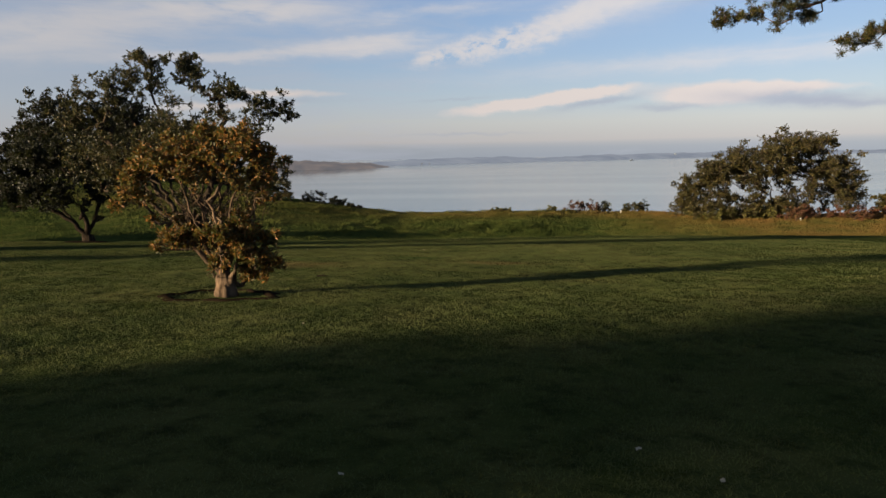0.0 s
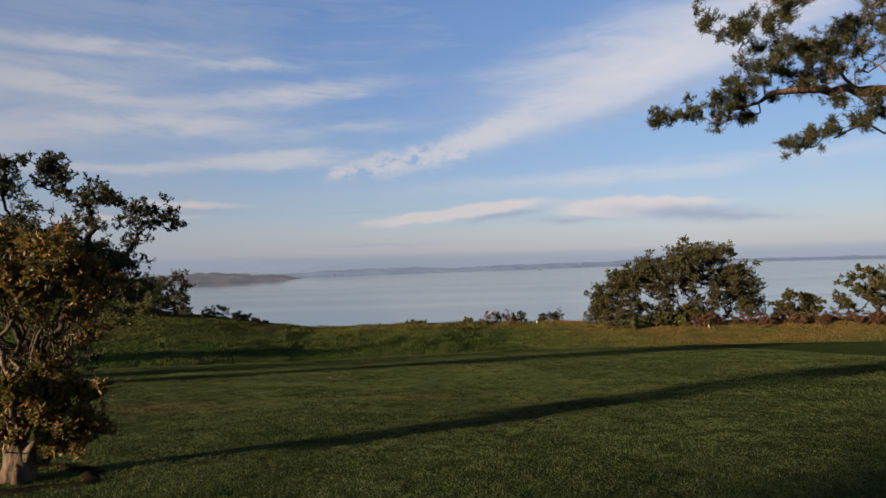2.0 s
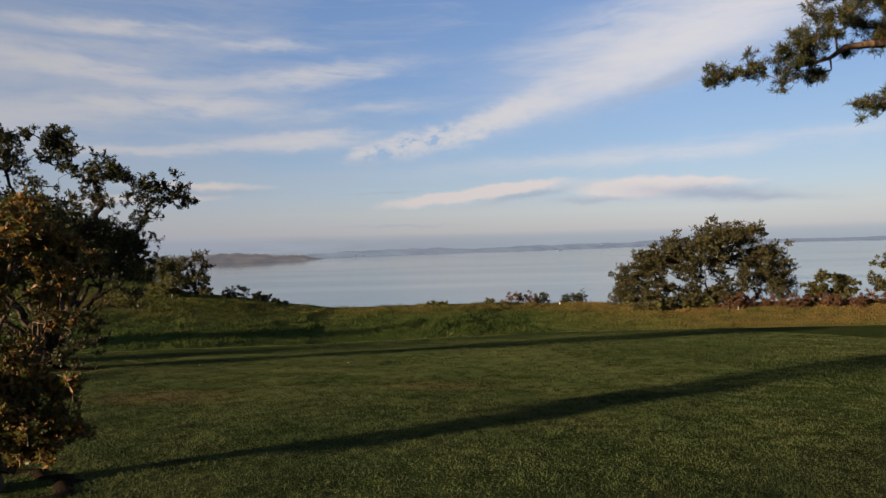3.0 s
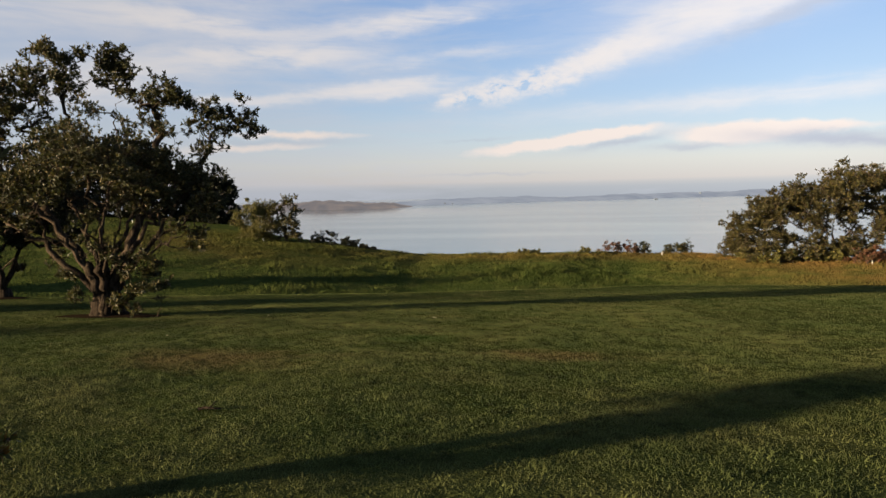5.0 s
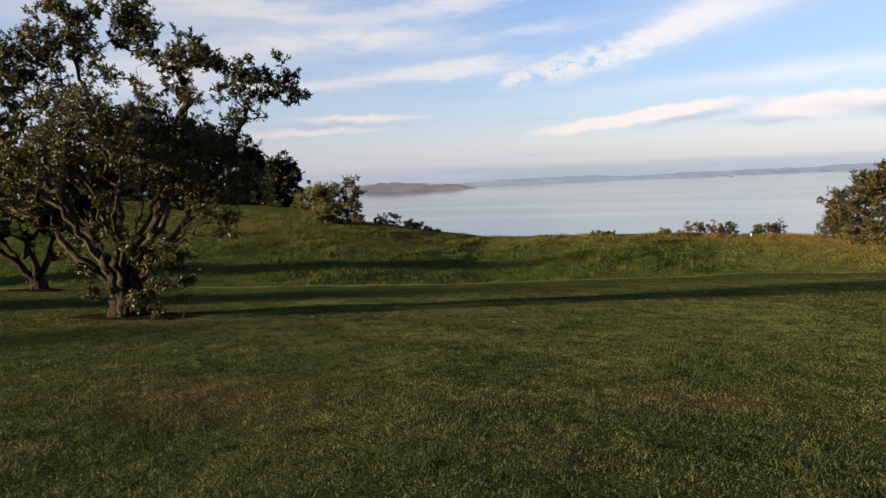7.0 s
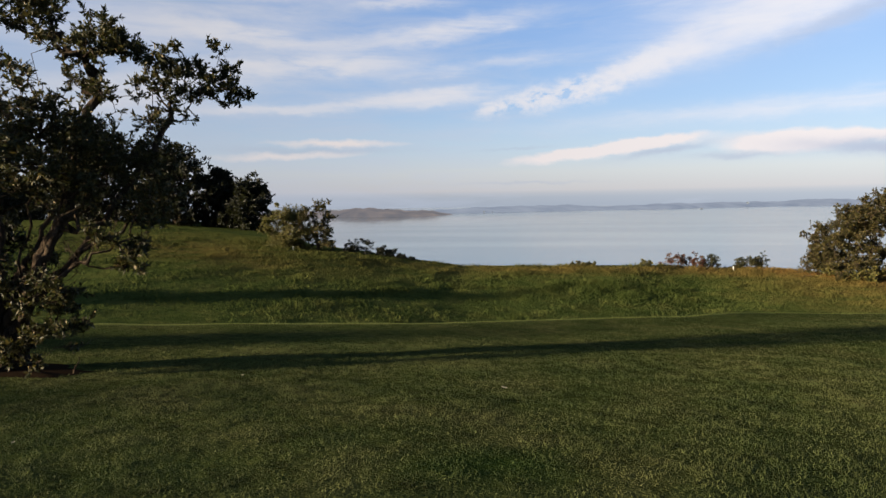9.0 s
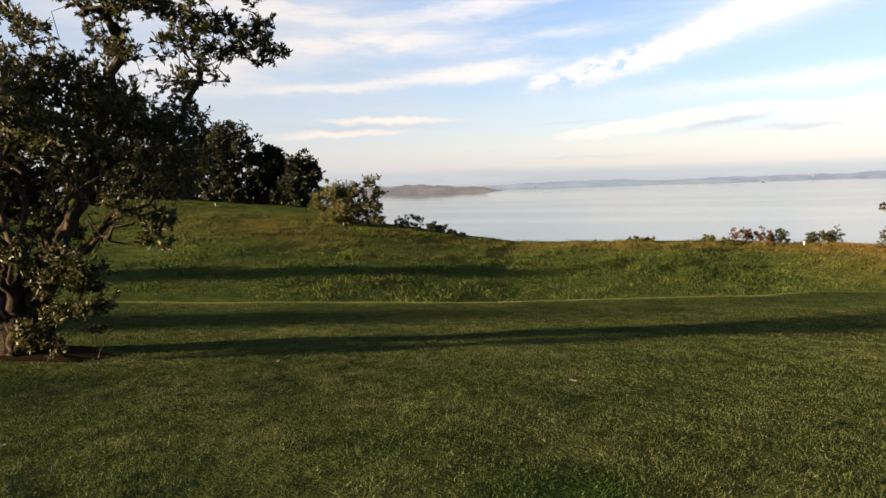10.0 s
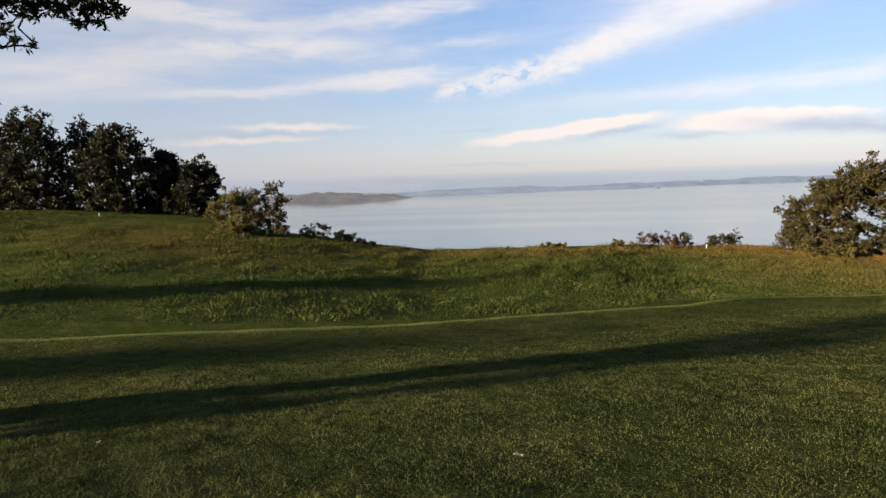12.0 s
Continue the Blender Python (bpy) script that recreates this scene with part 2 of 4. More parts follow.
def foliage(name, dark, light, tint, share, rough=0.55, glow=0.12):
    m, t, b = material(name, rough, 0.18)
    isle = t.nodes.new("ShaderNodeNewGeometry").outputs["Random Per Island"]
    clump = fbm(t, place_of(t), 1.1, 3)
    c = blend(t, isle, dark, light)
    pick = calc(t, "MULTIPLY_ADD", calc(t, "FRACT", calc(t, "MULTIPLY", isle, 37.7)), 0.7, calc(t, "MULTIPLY", clump, 0.6))
    c = blend(t, calc(t, "MULTIPLY", calc(t, "SUBTRACT", pick, 1.0 - share), 6.0, clamp=True), c, tint)
    t.links.new(c, b.inputs["Base Color"])
    thin = t.nodes.new("ShaderNodeBsdfTranslucent")
    t.links.new(blend(t, glow, c, (0.16, 0.17, 0.03)), thin.inputs[0])
    mix = node(t, "ShaderNodeMixShader", Fac=0.22)
    out = t.nodes["Material Output"]
    t.links.new(b.outputs[0], mix.inputs[1])
    t.links.new(thin.outputs[0], mix.inputs[2])
    t.links.new(mix.outputs[0], out.inputs[0])
    return m


leaf_russet = foliage("russet_leaf", (0.022, 0.026, 0.006), (0.055, 0.048, 0.011), (0.130, 0.056, 0.011), 0.42, glow=0.4)
leaf_dark = foliage("dark_leaf", (0.009, 0.012, 0.004), (0.026, 0.029, 0.010), (0.062, 0.048, 0.014), 0.24)
leaf_olive = foliage("olive_leaf", (0.010, 0.012, 0.004), (0.031, 0.030, 0.008), (0.066, 0.050, 0.013), 0.28, glow=0.25)
# near-black: the shade over the wood is put into this leaf colour
leaf_wood_shaded = foliage("shaded_wood_leaf", (0.003, 0.005, 0.003), (0.007, 0.009, 0.004), (0.012, 0.013, 0.005), 0.10)
leaf_pale = foliage("pale_leaf", (0.022, 0.026, 0.007), (0.062, 0.062, 0.014), (0.098, 0.084, 0.022), 0.34, glow=0.4)
leaf_red = foliage("red_bracken", (0.020, 0.017, 0.007), (0.048, 0.028, 0.011), (0.070, 0.027, 0.014), 0.5)
needle_mat = foliage("pine_needle", (0.010, 0.013, 0.005), (0.026, 0.030, 0.009), (0.068, 0.052, 0.014), 0.24)


def bark(name, deep, pale, scale):
    m, t, b = material(name, 0.95, 0.03)
    w = place_of(t)
    ridge = fbm(t, stretch(t, w, (1, 1, 0.22)), scale, 6, 0.65)
    stain = fbm(t, w, scale * 0.16, 4)
    c = blend(t, calc(t, "MULTIPLY_ADD", ridge, 3.6, -1.35, True), deep, pale)
    c = blend(t, calc(t, "MULTIPLY_ADD", stain, 2.4, -0.85, True), c, tuple(0.5 * (d + p) * 0.4 for d, p in zip(deep, pale)))
    t.links.new(c, b.inputs["Base Color"])
    relief(t, b, ridge, 0.9, 0.05)
    return m


bark_grey = bark("grey_bark", (0.024, 0.017, 0.011), (0.150, 0.106, 0.070), 14)
bark_limb = bark("limb_bark", (0.010, 0.008, 0.006), (0.080, 0.060, 0.041), 16)
# knotty trunk bark, its colour darkened for the shade of the foliage
bark_knotty_shaded = bark("shaded_knotty_bark", (0.004, 0.003, 0.002), (0.050, 0.038, 0.027), 20)
bark_dark = bark("dark_bark", (0.012, 0.009, 0.007), (0.070, 0.052, 0.036), 16)
bark_pine = bark("pine_bark", (0.034, 0.023, 0.016), (0.19, 0.115, 0.070), 10)

water_mat, st, sb = material("calm_water", 0.08, 0.5)
sw = place_of(st)
slick = fbm(st, stretch(st, sw, (0.0022, 0.014, 1)), 1.0, 5, 0.6, 0.8)
st.links.new(blend(st, slick, (0.035, 0.060, 0.078), (0.110, 0.126, 0.132)), sb.inputs["Base Color"])
glassy = patch_mask(st, stretch(st, sw, (0.01, 0.01, 0)), (-1.6, 9.0), (2.6, 2.6), 0.4)
st.links.new(calc(st, "MULTIPLY_ADD", calc(st, "MULTIPLY", slick, calc(st, "MULTIPLY_ADD", glassy, -0.85, 1.0)), 0.18, 0.05), sb.inputs["Roughness"])
relief(st, sb, calc(st, "MULTIPLY", fbm(st, stretch(st, sw, (0.05, 0.25, 1)), 1.0, 5), calc(st, "MULTIPLY_ADD", slick, 3.0, -0.9, True)), 0.16, 0.4)

def painted_haze(name, low, high, scale):
    """Land so far off that the lit air before it outshines it: that haze is painted as a glow."""
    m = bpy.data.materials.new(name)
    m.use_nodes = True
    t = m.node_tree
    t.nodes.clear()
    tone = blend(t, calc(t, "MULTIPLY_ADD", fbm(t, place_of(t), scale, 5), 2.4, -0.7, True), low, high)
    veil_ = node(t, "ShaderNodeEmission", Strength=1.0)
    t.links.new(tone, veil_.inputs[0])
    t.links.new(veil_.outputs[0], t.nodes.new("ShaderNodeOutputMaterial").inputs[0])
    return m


# air haze held in emission colours: this land glows and takes no sun
far_mat = painted_haze("painted_haze_far", (0.056, 0.064, 0.080), (0.080, 0.087, 0.101), 0.012)
isle_mat = painted_haze("painted_haze_headland", (0.032, 0.033, 0.038), (0.065, 0.054, 0.050), 0.03)


def plain(name, colour, rough=0.6):
    m, t, b = material(name, rough, 0.0)
    shade = fbm(t, place_of(t), 18, 4)
    t.links.new(blend(t, calc(t, "MULTIPLY_ADD", shade, 1.2, -0.3, True), tuple(0.75 * c for c in colour), colour), b.inputs["Base Color"])
    return m


cone_mat = plain("cone_scales", (0.028, 0.020, 0.014), 0.8)
white_mat = plain("white_paint", (0.62, 0.62, 0.58))
dead_leaf_mat = plain("pale_dead_leaf", (0.34, 0.30, 0.22), 0.8)
wall_mat = plain("far_white_wall", (0.10, 0.125, 0.16))
soil_mat = plain("bare_soil", (0.020, 0.014, 0.009), 0.95)


# ---- mesh helpers ----
def quick_mesh(name, verts, faces, smooth=False):
    """A mesh from arrays of corners and of faces with the same number of sides."""
    verts, faces = np.asarray(verts, np.float32), np.asarray(faces, np.int32)
    me = bpy.data.meshes.new(name)
    me.vertices.add(len(verts))
    me.vertices.foreach_set("co", verts.ravel())
    me.loops.add(faces.size)
    me.loops.foreach_set("vertex_index", faces.ravel())
    me.polygons.add(len(faces))
    me.polygons.foreach_set("loop_start", np.arange(0, faces.size, faces.shape[1], dtype=np.int32))
    if smooth:
        me.polygons.foreach_set("use_smooth", np.ones(len(faces), bool))
    me.update()
    me.validate()
    return me


def thing(name, data, mat, label, category, group="", kind=""):
    ob = new(name, data)
    if data is not None and mat:
        data.materials.append(mat)
    return tagged(ob, label, category, group, kind)


def part(name, me, mat, parent, label=""):
    ob = new(name, me)
    me.materials.append(mat)
    ob.parent = parent
    return tagged(ob, label)


def empty_thing(name, at, label, category, group=""):
    ob = new(name)
    ob.location = at
    return tagged(ob, label, category, group)


# ---- the lie of the land ----
LAWN_EDGE = ([-60, -15, -9.6, -6.7, -2.5, 1.6, 4.8, 8, 13, 25, 60], [23.4, 25.6, 26.6, 27.7, 28.9, 31.4, 33.2, 36, 37, 37.6, 37])
FOOT_Y = ([-60, -25, -12, 0, 12, 30, 60], [38, 39, 41, 46, 52, 50, 47])
FOOT_Z = ([-60, -25, -12, 0, 12, 30, 60], [-3.2, -3.7, -4.6, -5.6, -6.1, -5.9, -5.6])
CREST_Y = ([-90, -48, -36, -25, -20, 8, 15, 22, 26, 34, 41, 60], [82, 80, 78, 72, 66, 66, 70, 70, 65, 63, 61, 59])
CREST_Z = ([-90, -48, -38, -30, -24, -19, -14, -8.2, -4.2, 8, 14, 18, 23, 25, 34, 41, 60],
           [0.6, -0.35, -1.05, -1.55, -1.95, -2.5, -2.95, -3.72, -4.25, -4.25, -4.6, -4.9, -4.8, -4.75, -4.85, -4.5, -4.55])
SEA = -18.0


def ripple(x, y, scale, seed):
    """Gentle uneven ground, from a few waves."""
    rng = np.random.RandomState(seed)
    z = 0.0
    for k in range(6):
        a, p, f = rng.uniform(0, 6.28), rng.uniform(0, 6.28), scale * rng.uniform(0.6, 1.8)
        z = z + np.sin((x * np.cos(a) + y * np.sin(a)) * f + p) / 6
    return z


def mottle(x, y, size, seed):
    """Uneven patches about size metres across, from 0 to 1."""
    table = np.random.RandomState(seed).uniform(size=(256, 256))
    u, v = np.asarray(x) / size, np.asarray(y) / size
    u, v = 0.87 * u - 0.5 * v, 0.5 * u + 0.87 * v
    i, j = np.floor(u).astype(int), np.floor(v).astype(int)
    fu, fv = u - i, v - j
    fu, fv = fu * fu * (3 - 2 * fu), fv * fv * (3 - 2 * fv)
    a, b, c, d = (table[(i + p) % 256, (j + q) % 256] for p, q in ((0, 0), (1, 0), (0, 1), (1, 1)))
    return (a * (1 - fu) + b * fu) * (1 - fv) + (c * (1 - fu) + d * fu) * fv


def lawn_plane(x, y):
    """The mown lawn, which falls gently and ever faster towards the sea."""
    yl = np.clip(y, -40, 22)
    return 0.235 - 0.0191 * np.clip(x, -40, 40) - 0.0680 * yl - 0.00056 * np.where(yl > 0, yl * yl, 0) - 0.0933 * np.clip(y - 22, 0, None)


def height(x, y):
    x, y = np.asarray(x, float), np.asarray(y, float)
    lawn = lawn_plane(x, y)
    edge, fy, fz = np.interp(x, *LAWN_EDGE), np.interp(x, *FOOT_Y), np.interp(x, *FOOT_Z)
    cy, cz = np.interp(x, *CREST_Y), np.interp(x, *CREST_Z)
    lip = lawn_plane(x, edge)
    down = np.clip((y - edge) / np.maximum(fy - edge, 1), 0, 1)
    dip = lip + (fz - lip) * (1 - (1 - down) ** 3.2)
    up = np.clip((y - fy) / (cy - fy), 0, 1)
    bank = fz + (cz - fz) * (0.55 * up + 0.45 * (up * up * (3 - 2 * up)))
    bank = bank + 0.17 * ripple(x, y, 0.45, 3) * np.sin(up * np.pi) + 0.06 * ripple(x, y, 1.5, 5) * np.clip(up * 4, 0, 1)
    over = np.clip((y - cy - np.interp(x, [-40, -22, -10], [26, 8, 2])) / 26, 0, 1)
    back = cz - 0.02 * np.clip(y - cy, 0, 30) + (SEA - 4 - cz) * over * over * (3 - 2 * over)
    z = np.where(y < edge, lawn + 0.025 * ripple(x, y, 1.4, 7) + 0.04 * np.exp(-((y - edge + 0.9) / 0.8) ** 2), np.where(y < fy, dip, np.where(y < cy, bank, back)))
    return z


def dryness(x, y):
    """How far the bank's grass has died back: along the crest, on the hill's shoulder and towards the bracken."""
    fy, cy = np.interp(x, *FOOT_Y), np.interp(x, *CREST_Y)
    up = (y - fy) / (cy - fy)
    crest = np.exp(-((up - 0.92) / 0.13) ** 2)
    shoulder = np.exp(-((up - 0.68) / 0.16) ** 2 - ((x + 24) / 14) ** 2)
    side = np.clip((x - 14) / 16, 0, 1) * np.clip(up * 2.5, 0, 1)
    return np.clip(0.6 * crest * np.clip(0.45 + (x + 12) / 30, 0.2, 1) + 0.45 * shoulder + 0.8 * side, 0, 1)


def store(me, name, values):
    me.attributes.new(name, "FLOAT", "POINT").data.foreach_set("value", np.asarray(values, np.float32))


def ground_at(x, y):
    return float(height(x, y))


def axis(parts):
    return np.unique(np.concatenate([np.arange(a, b, s) for a, b, s in parts]).round(3))


gx = axis([(-400, -100, 20), (-100, -60, 4), (-60, -16, 0.8), (-16, 16, 0.4), (16, 64, 0.8), (64, 100, 4), (100, 420, 20)])
gy = axis([(-300, -40, 20), (-40, -4, 3), (-4, 40, 0.4), (40, 84, 0.5), (84, 130, 2), (130, 161, 10)])
X, Y = np.meshgrid(gx, gy)
Z = height(X, Y)
cells = np.arange(len(gx) * len(gy)).reshape(len(gy), len(gx))
quads = np.stack([cells[:-1, :-1], cells[:-1, 1:], cells[1:, 1:], cells[1:, :-1]], -1).reshape(-1, 4)
me = quick_mesh("ground", np.stack([X, Y, Z], -1).reshape(-1, 3), quads, True)
store(me, "past_edge", (Y - np.interp(X, *LAWN_EDGE)).ravel())
store(me, "dry", dryness(X, Y).ravel())
thing("ground", me, ground_mat, "mown green lawn falling to a rough grassy bank", "ground", kind="structure")

wx, wy = axis([(-5000, 5001, 500)]), axis([(60, 300, 60), (300, 4900, 300), (4900, 4901, 1)])
WX, WY = np.meshgrid(wx, wy)
cells = np.arange(WX.size).reshape(WX.shape)
quads = np.stack([cells[:-1, :-1], cells[:-1, 1:], cells[1:, 1:], cells[1:, :-1]], -1).reshape(-1, 4)
thing("water", quick_mesh("water", np.stack([WX, WY, 0 * WX + SEA], -1).reshape(-1, 3), quads), water_mat,
      "calm pale grey-blue sea with faint slicks", "water", kind="structure")


def far_land(name, mat, label, az, far, tall, deep, seed, bumps):
    """A long low coast: azimuths in degrees with their distances and heights."""
    a = np.radians(np.linspace(az[0], az[-1], 260))
    d = np.interp(np.degrees(a), az, far)
    h = np.interp(np.degrees(a), az, tall)
    s = np.cumsum(d * (a[1] - a[0])) * bumps
    h = h * (1 + 0.35 * ripple(s, 0 * s, 1.0, seed) + 0.16 * ripple(s, 0 * s, 3.3, seed + 1)) + 0.06 * h.max() * ripple(s, 0 * s, 9.0, seed + 2) + 0.05 * h * np.random.RandomState(seed).uniform(0, 1, len(s))
    rows = []
    for k, (back, rise_) in enumerate([(0.0, 0.0), (0.008, 0.42), (0.05, 0.85), (0.10, 1.0), (0.10 + deep, 0.0)]):
        dd = d * (1 + back)
        rows.append(np.stack([dd * np.sin(a), dd * np.cos(a), SEA - 0.5 + np.maximum(h, 0.3) * rise_], -1))
    v = np.concatenate(rows)
    n = len(a)
    i = np.arange(n - 1)
    f = np.concatenate([np.stack([k * n + i, k * n + i + 1, (k + 1) * n + i + 1, (k + 1) * n + i], -1) for k in range(4)])
    return thing(name, quick_mesh(name, v, f, True), mat, label, "coast", kind="structure")


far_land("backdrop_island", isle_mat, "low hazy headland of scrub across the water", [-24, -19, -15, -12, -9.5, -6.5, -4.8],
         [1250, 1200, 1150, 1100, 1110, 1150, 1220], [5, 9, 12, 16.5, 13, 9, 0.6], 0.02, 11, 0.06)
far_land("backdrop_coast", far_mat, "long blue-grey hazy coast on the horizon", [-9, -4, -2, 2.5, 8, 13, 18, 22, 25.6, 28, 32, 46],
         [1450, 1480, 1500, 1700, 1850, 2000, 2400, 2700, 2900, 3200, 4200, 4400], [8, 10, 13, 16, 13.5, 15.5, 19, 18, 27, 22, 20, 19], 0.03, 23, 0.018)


# ---- trees ----
def frusta(p0, p1, r0, r1, sides):
    """Tapered pieces of limb between pairs of points."""
    p0, p1 = np.asarray(p0, float), np.asarray(p1, float)
    d = p1 - p0
    d /= np.linalg.norm(d, axis=1, keepdims=True) + 1e-9
    ref = np.where(np.abs(d[:, 2:3]) < 0.9, [[0, 0, 1.0]], [[1.0, 0, 0]])
    u = np.cross(d, ref)
    u /= np.linalg.norm(u, axis=1, keepdims=True)
    w = np.cross(d, u)
    a = np.linspace(0, 2 * np.pi, sides, endpoint=False)
    ring = np.cos(a)[None, :, None] * u[:, None] + np.sin(a)[None, :, None] * w[:, None]
    lo = p0[:, None] + ring * np.asarray(r0)[:, None, None]
    hi = p1[:, None] + ring * np.asarray(r1)[:, None, None]
    v = np.concatenate([lo, hi], 1).reshape(-1, 3)
    base = np.arange(len(p0))[:, None] * 2 * sides
    k = np.arange(sides)
    f = np.stack([base + k, base + (k + 1) % sides, base + sides + (k + 1) % sides, base + sides + k], -1).reshape(-1, 4)
    return v, f


def joined(pieces):
    vs, fs, n = [], [], 0
    for v, f in pieces:
        vs.append(v)
        fs.append(f + n)
        n += len(v)
    return np.concatenate(vs), np.concatenate(fs)


def leaves(rng, tips, ways, per, length, width, spread, droop=0.0):
    """Rosettes: folded, pointed leaves round the end of every twig."""
    n = len(tips) * per
    at = np.repeat(tips, per, 0)
    ax = np.repeat(ways, per, 0)
    d = ax + spread * rng.normal(size=(n, 3))
    d[:, 2] -= droop
    d /= np.linalg.norm(d, axis=1, keepdims=True) + 1e-9
    side = np.cross(d, rng.normal(size=(n, 3)))
    side /= np.linalg.norm(side, axis=1, keepdims=True) + 1e-9
    up = np.cross(side, d)
    ln = length * rng.uniform(0.65, 1.25, (n, 1))
    wd = width * rng.uniform(0.7, 1.2, (n, 1)) * 0.5
    at = at + ax * rng.uniform(-1.2, 0.3, (n, 1)) * length
    mid = at + d * ln * 0.5
    v = np.stack([at, mid + side * wd + up * wd * 0.35, at + d * ln, mid - side * wd + up * wd * 0.35], 1).reshape(-1, 3)
    return v, np.arange(n * 4).reshape(-1, 4)


def tube(points, radii, sides, rng, gnarl=0.08, flutes=0):
    """One bent, tapering, slightly knotty limb."""
    p = np.asarray(points, float)
    d = np.gradient(p, axis=0)
    d /= np.linalg.norm(d, axis=1, keepdims=True) + 1e-9
    u = np.cross(d[0], (0.3, 0.9, 0.2))
    a = np.linspace(0, 2 * np.pi, sides, endpoint=False)
    phase = rng.uniform(0, 6.28)
    v = []
    for q, t, r in zip(p, d, radii):
        u = u - t * (u @ t)
        u = u / (np.linalg.norm(u) + 1e-9)
        w = np.cross(t, u)
        rr = r * (1 + gnarl * rng.normal(size=sides) + (0.16 * np.sin(flutes * a + phase) if flutes else 0))
        v.append(q + (np.cos(a) * rr)[:, None] * u + (np.sin(a) * rr)[:, None] * w)
    v.append(p[-1:] + d[-1:] * radii[-1])
    k, n = np.arange(sides), len(p)
    f = [np.stack([i * sides + k, i * sides + (k + 1) % sides, (i + 1) * sides + (k + 1) % sides, (i + 1) * sides + k], -1) for i in range(n - 1)]
    f.append(np.stack([(n - 1) * sides + k, (n - 1) * sides + (k + 1) % sides, 0 * k + n * sides, 0 * k + n * sides], -1))
    return np.concatenate(v), np.concatenate(f)


def tube_mesh(name, points, radii, sides, rng, gnarl=0.08, flutes=0):
    v, f = tube(points, radii, sides, rng, gnarl, flutes)
    me = bpy.data.meshes.new(name)
    me.from_pydata(v.tolist(), [], [tuple(q) if q[2] != q[3] else tuple(q[:3]) for q in f.tolist()])
    me.polygons.foreach_set("use_smooth", np.ones(len(me.polygons), bool))
    return me


def grow(rng, stems, clumps, step, wander, rise_bias, hollow=0.15):
    """Limbs from the stems to the middle of every clump, then twigs that fill it."""
    nodes, parent, chains = [], [], []
    for line in stems:
        last, chain = -1, []
        for k, p in enumerate(line):
            p = np.array(p, float)
            if k == 0 and nodes:
                last = int(np.argmin([np.linalg.norm(q - p) for q in nodes]))
                chain.append(last)
                continue
            if last >= 0:
                q0 = nodes[last]
                pieces = max(1, int(np.linalg.norm(p - q0) / step))
                for j in range(1, pieces + 1):
                    q = q0 + (p - q0) * j / pieces + rng.normal(size=3) * wander * step * (j < pieces) * min(1.0, 0.25 + 0.5 * max(q0[2], 0) / (abs(line[-1][2]) * 0.5))
                    nodes.append(q)
                    parent.append(last)
                    last = len(nodes) - 1
                    chain.append(last)
            else:
                nodes.append(p)
                parent.append(-1)
                last = 0
                chain.append(0)
        chains.append(chain)
    tips, tipway = [], []
    low = min(n[2] for n in nodes)
    for c in sorted(clumps, key=lambda c: np.linalg.norm(np.array(c[:3]) - nodes[0])):
        mid, r, count = np.array(c[:3], float), c[3], c[4]
        flat = c[5] if len(c) > 5 else 0.75
        arr = np.array(nodes)
        d = np.linalg.norm(arr - mid, axis=1) + rise_bias * np.clip(arr[:, 2] - mid[2] + 0.3 * r, 0, None) + 0.3 * np.linalg.norm(mid[:2] - arr[:, :2], axis=1)
        d[arr[:, 2] < low + 0.12 * (mid[2] - low)] += 2.0
        d[np.isin(np.arange(len(arr)), tips)] += 1.0
        last = int(np.argmin(d))
        q0 = nodes[last]
        chain = [last]
        gap = np.linalg.norm(mid - q0)
        pieces = max(2, int(gap / step))
        bow = rng.normal(size=3) * 0.08 * gap + np.array([0, 0, -0.05 * gap])
        for j in range(1, pieces + 1):
            f = j / pieces
            q = q0 + (mid - q0) * f + bow * np.sin(np.pi * f) + rng.normal(size=3) * wander * step * (j < pieces)
            nodes.append(q)
            parent.append(last)
            last = len(nodes) - 1
            chain.append(last)
        if len(c) < 7:
            chains.append(chain)
        local = [parent[last], last]
        leafless = count < 0
        count = abs(count)
        dirs = rng.normal(size=(count, 3))
        dirs /= np.linalg.norm(dirs, axis=1, keepdims=True)
        rad = rng.uniform(hollow, 1.0, count) ** 0.55 * rng.uniform(0.75, 1.2, count)
        pts = mid + dirs * rad[:, None] * r * np.array([1, 1, flat])
        pts = pts[np.argsort(rad)]
        for p in pts:
            arr = np.array([nodes[i] for i in local])
            last = local[int(np.argmin(np.linalg.norm(arr - p, axis=1) + 0.15 * np.linalg.norm(arr - mid, axis=1)))]
            q = 0.5 * (nodes[last] + p) + rng.normal(size=3) * 0.06 * r
            nodes.append(q)
            parent.append(last)
            nodes.append(p)
            parent.append(len(nodes) - 2)
            local += [len(nodes) - 2, len(nodes) - 1]
            if leafless:
                continue
            tips.append(len(nodes) - 1)
            w = p - nodes[len(nodes) - 2]
            tipway.append(w / (np.linalg.norm(w) + 1e-9))
    return np.array(nodes), np.array(parent), chains, np.array(tips), np.array(tipway)


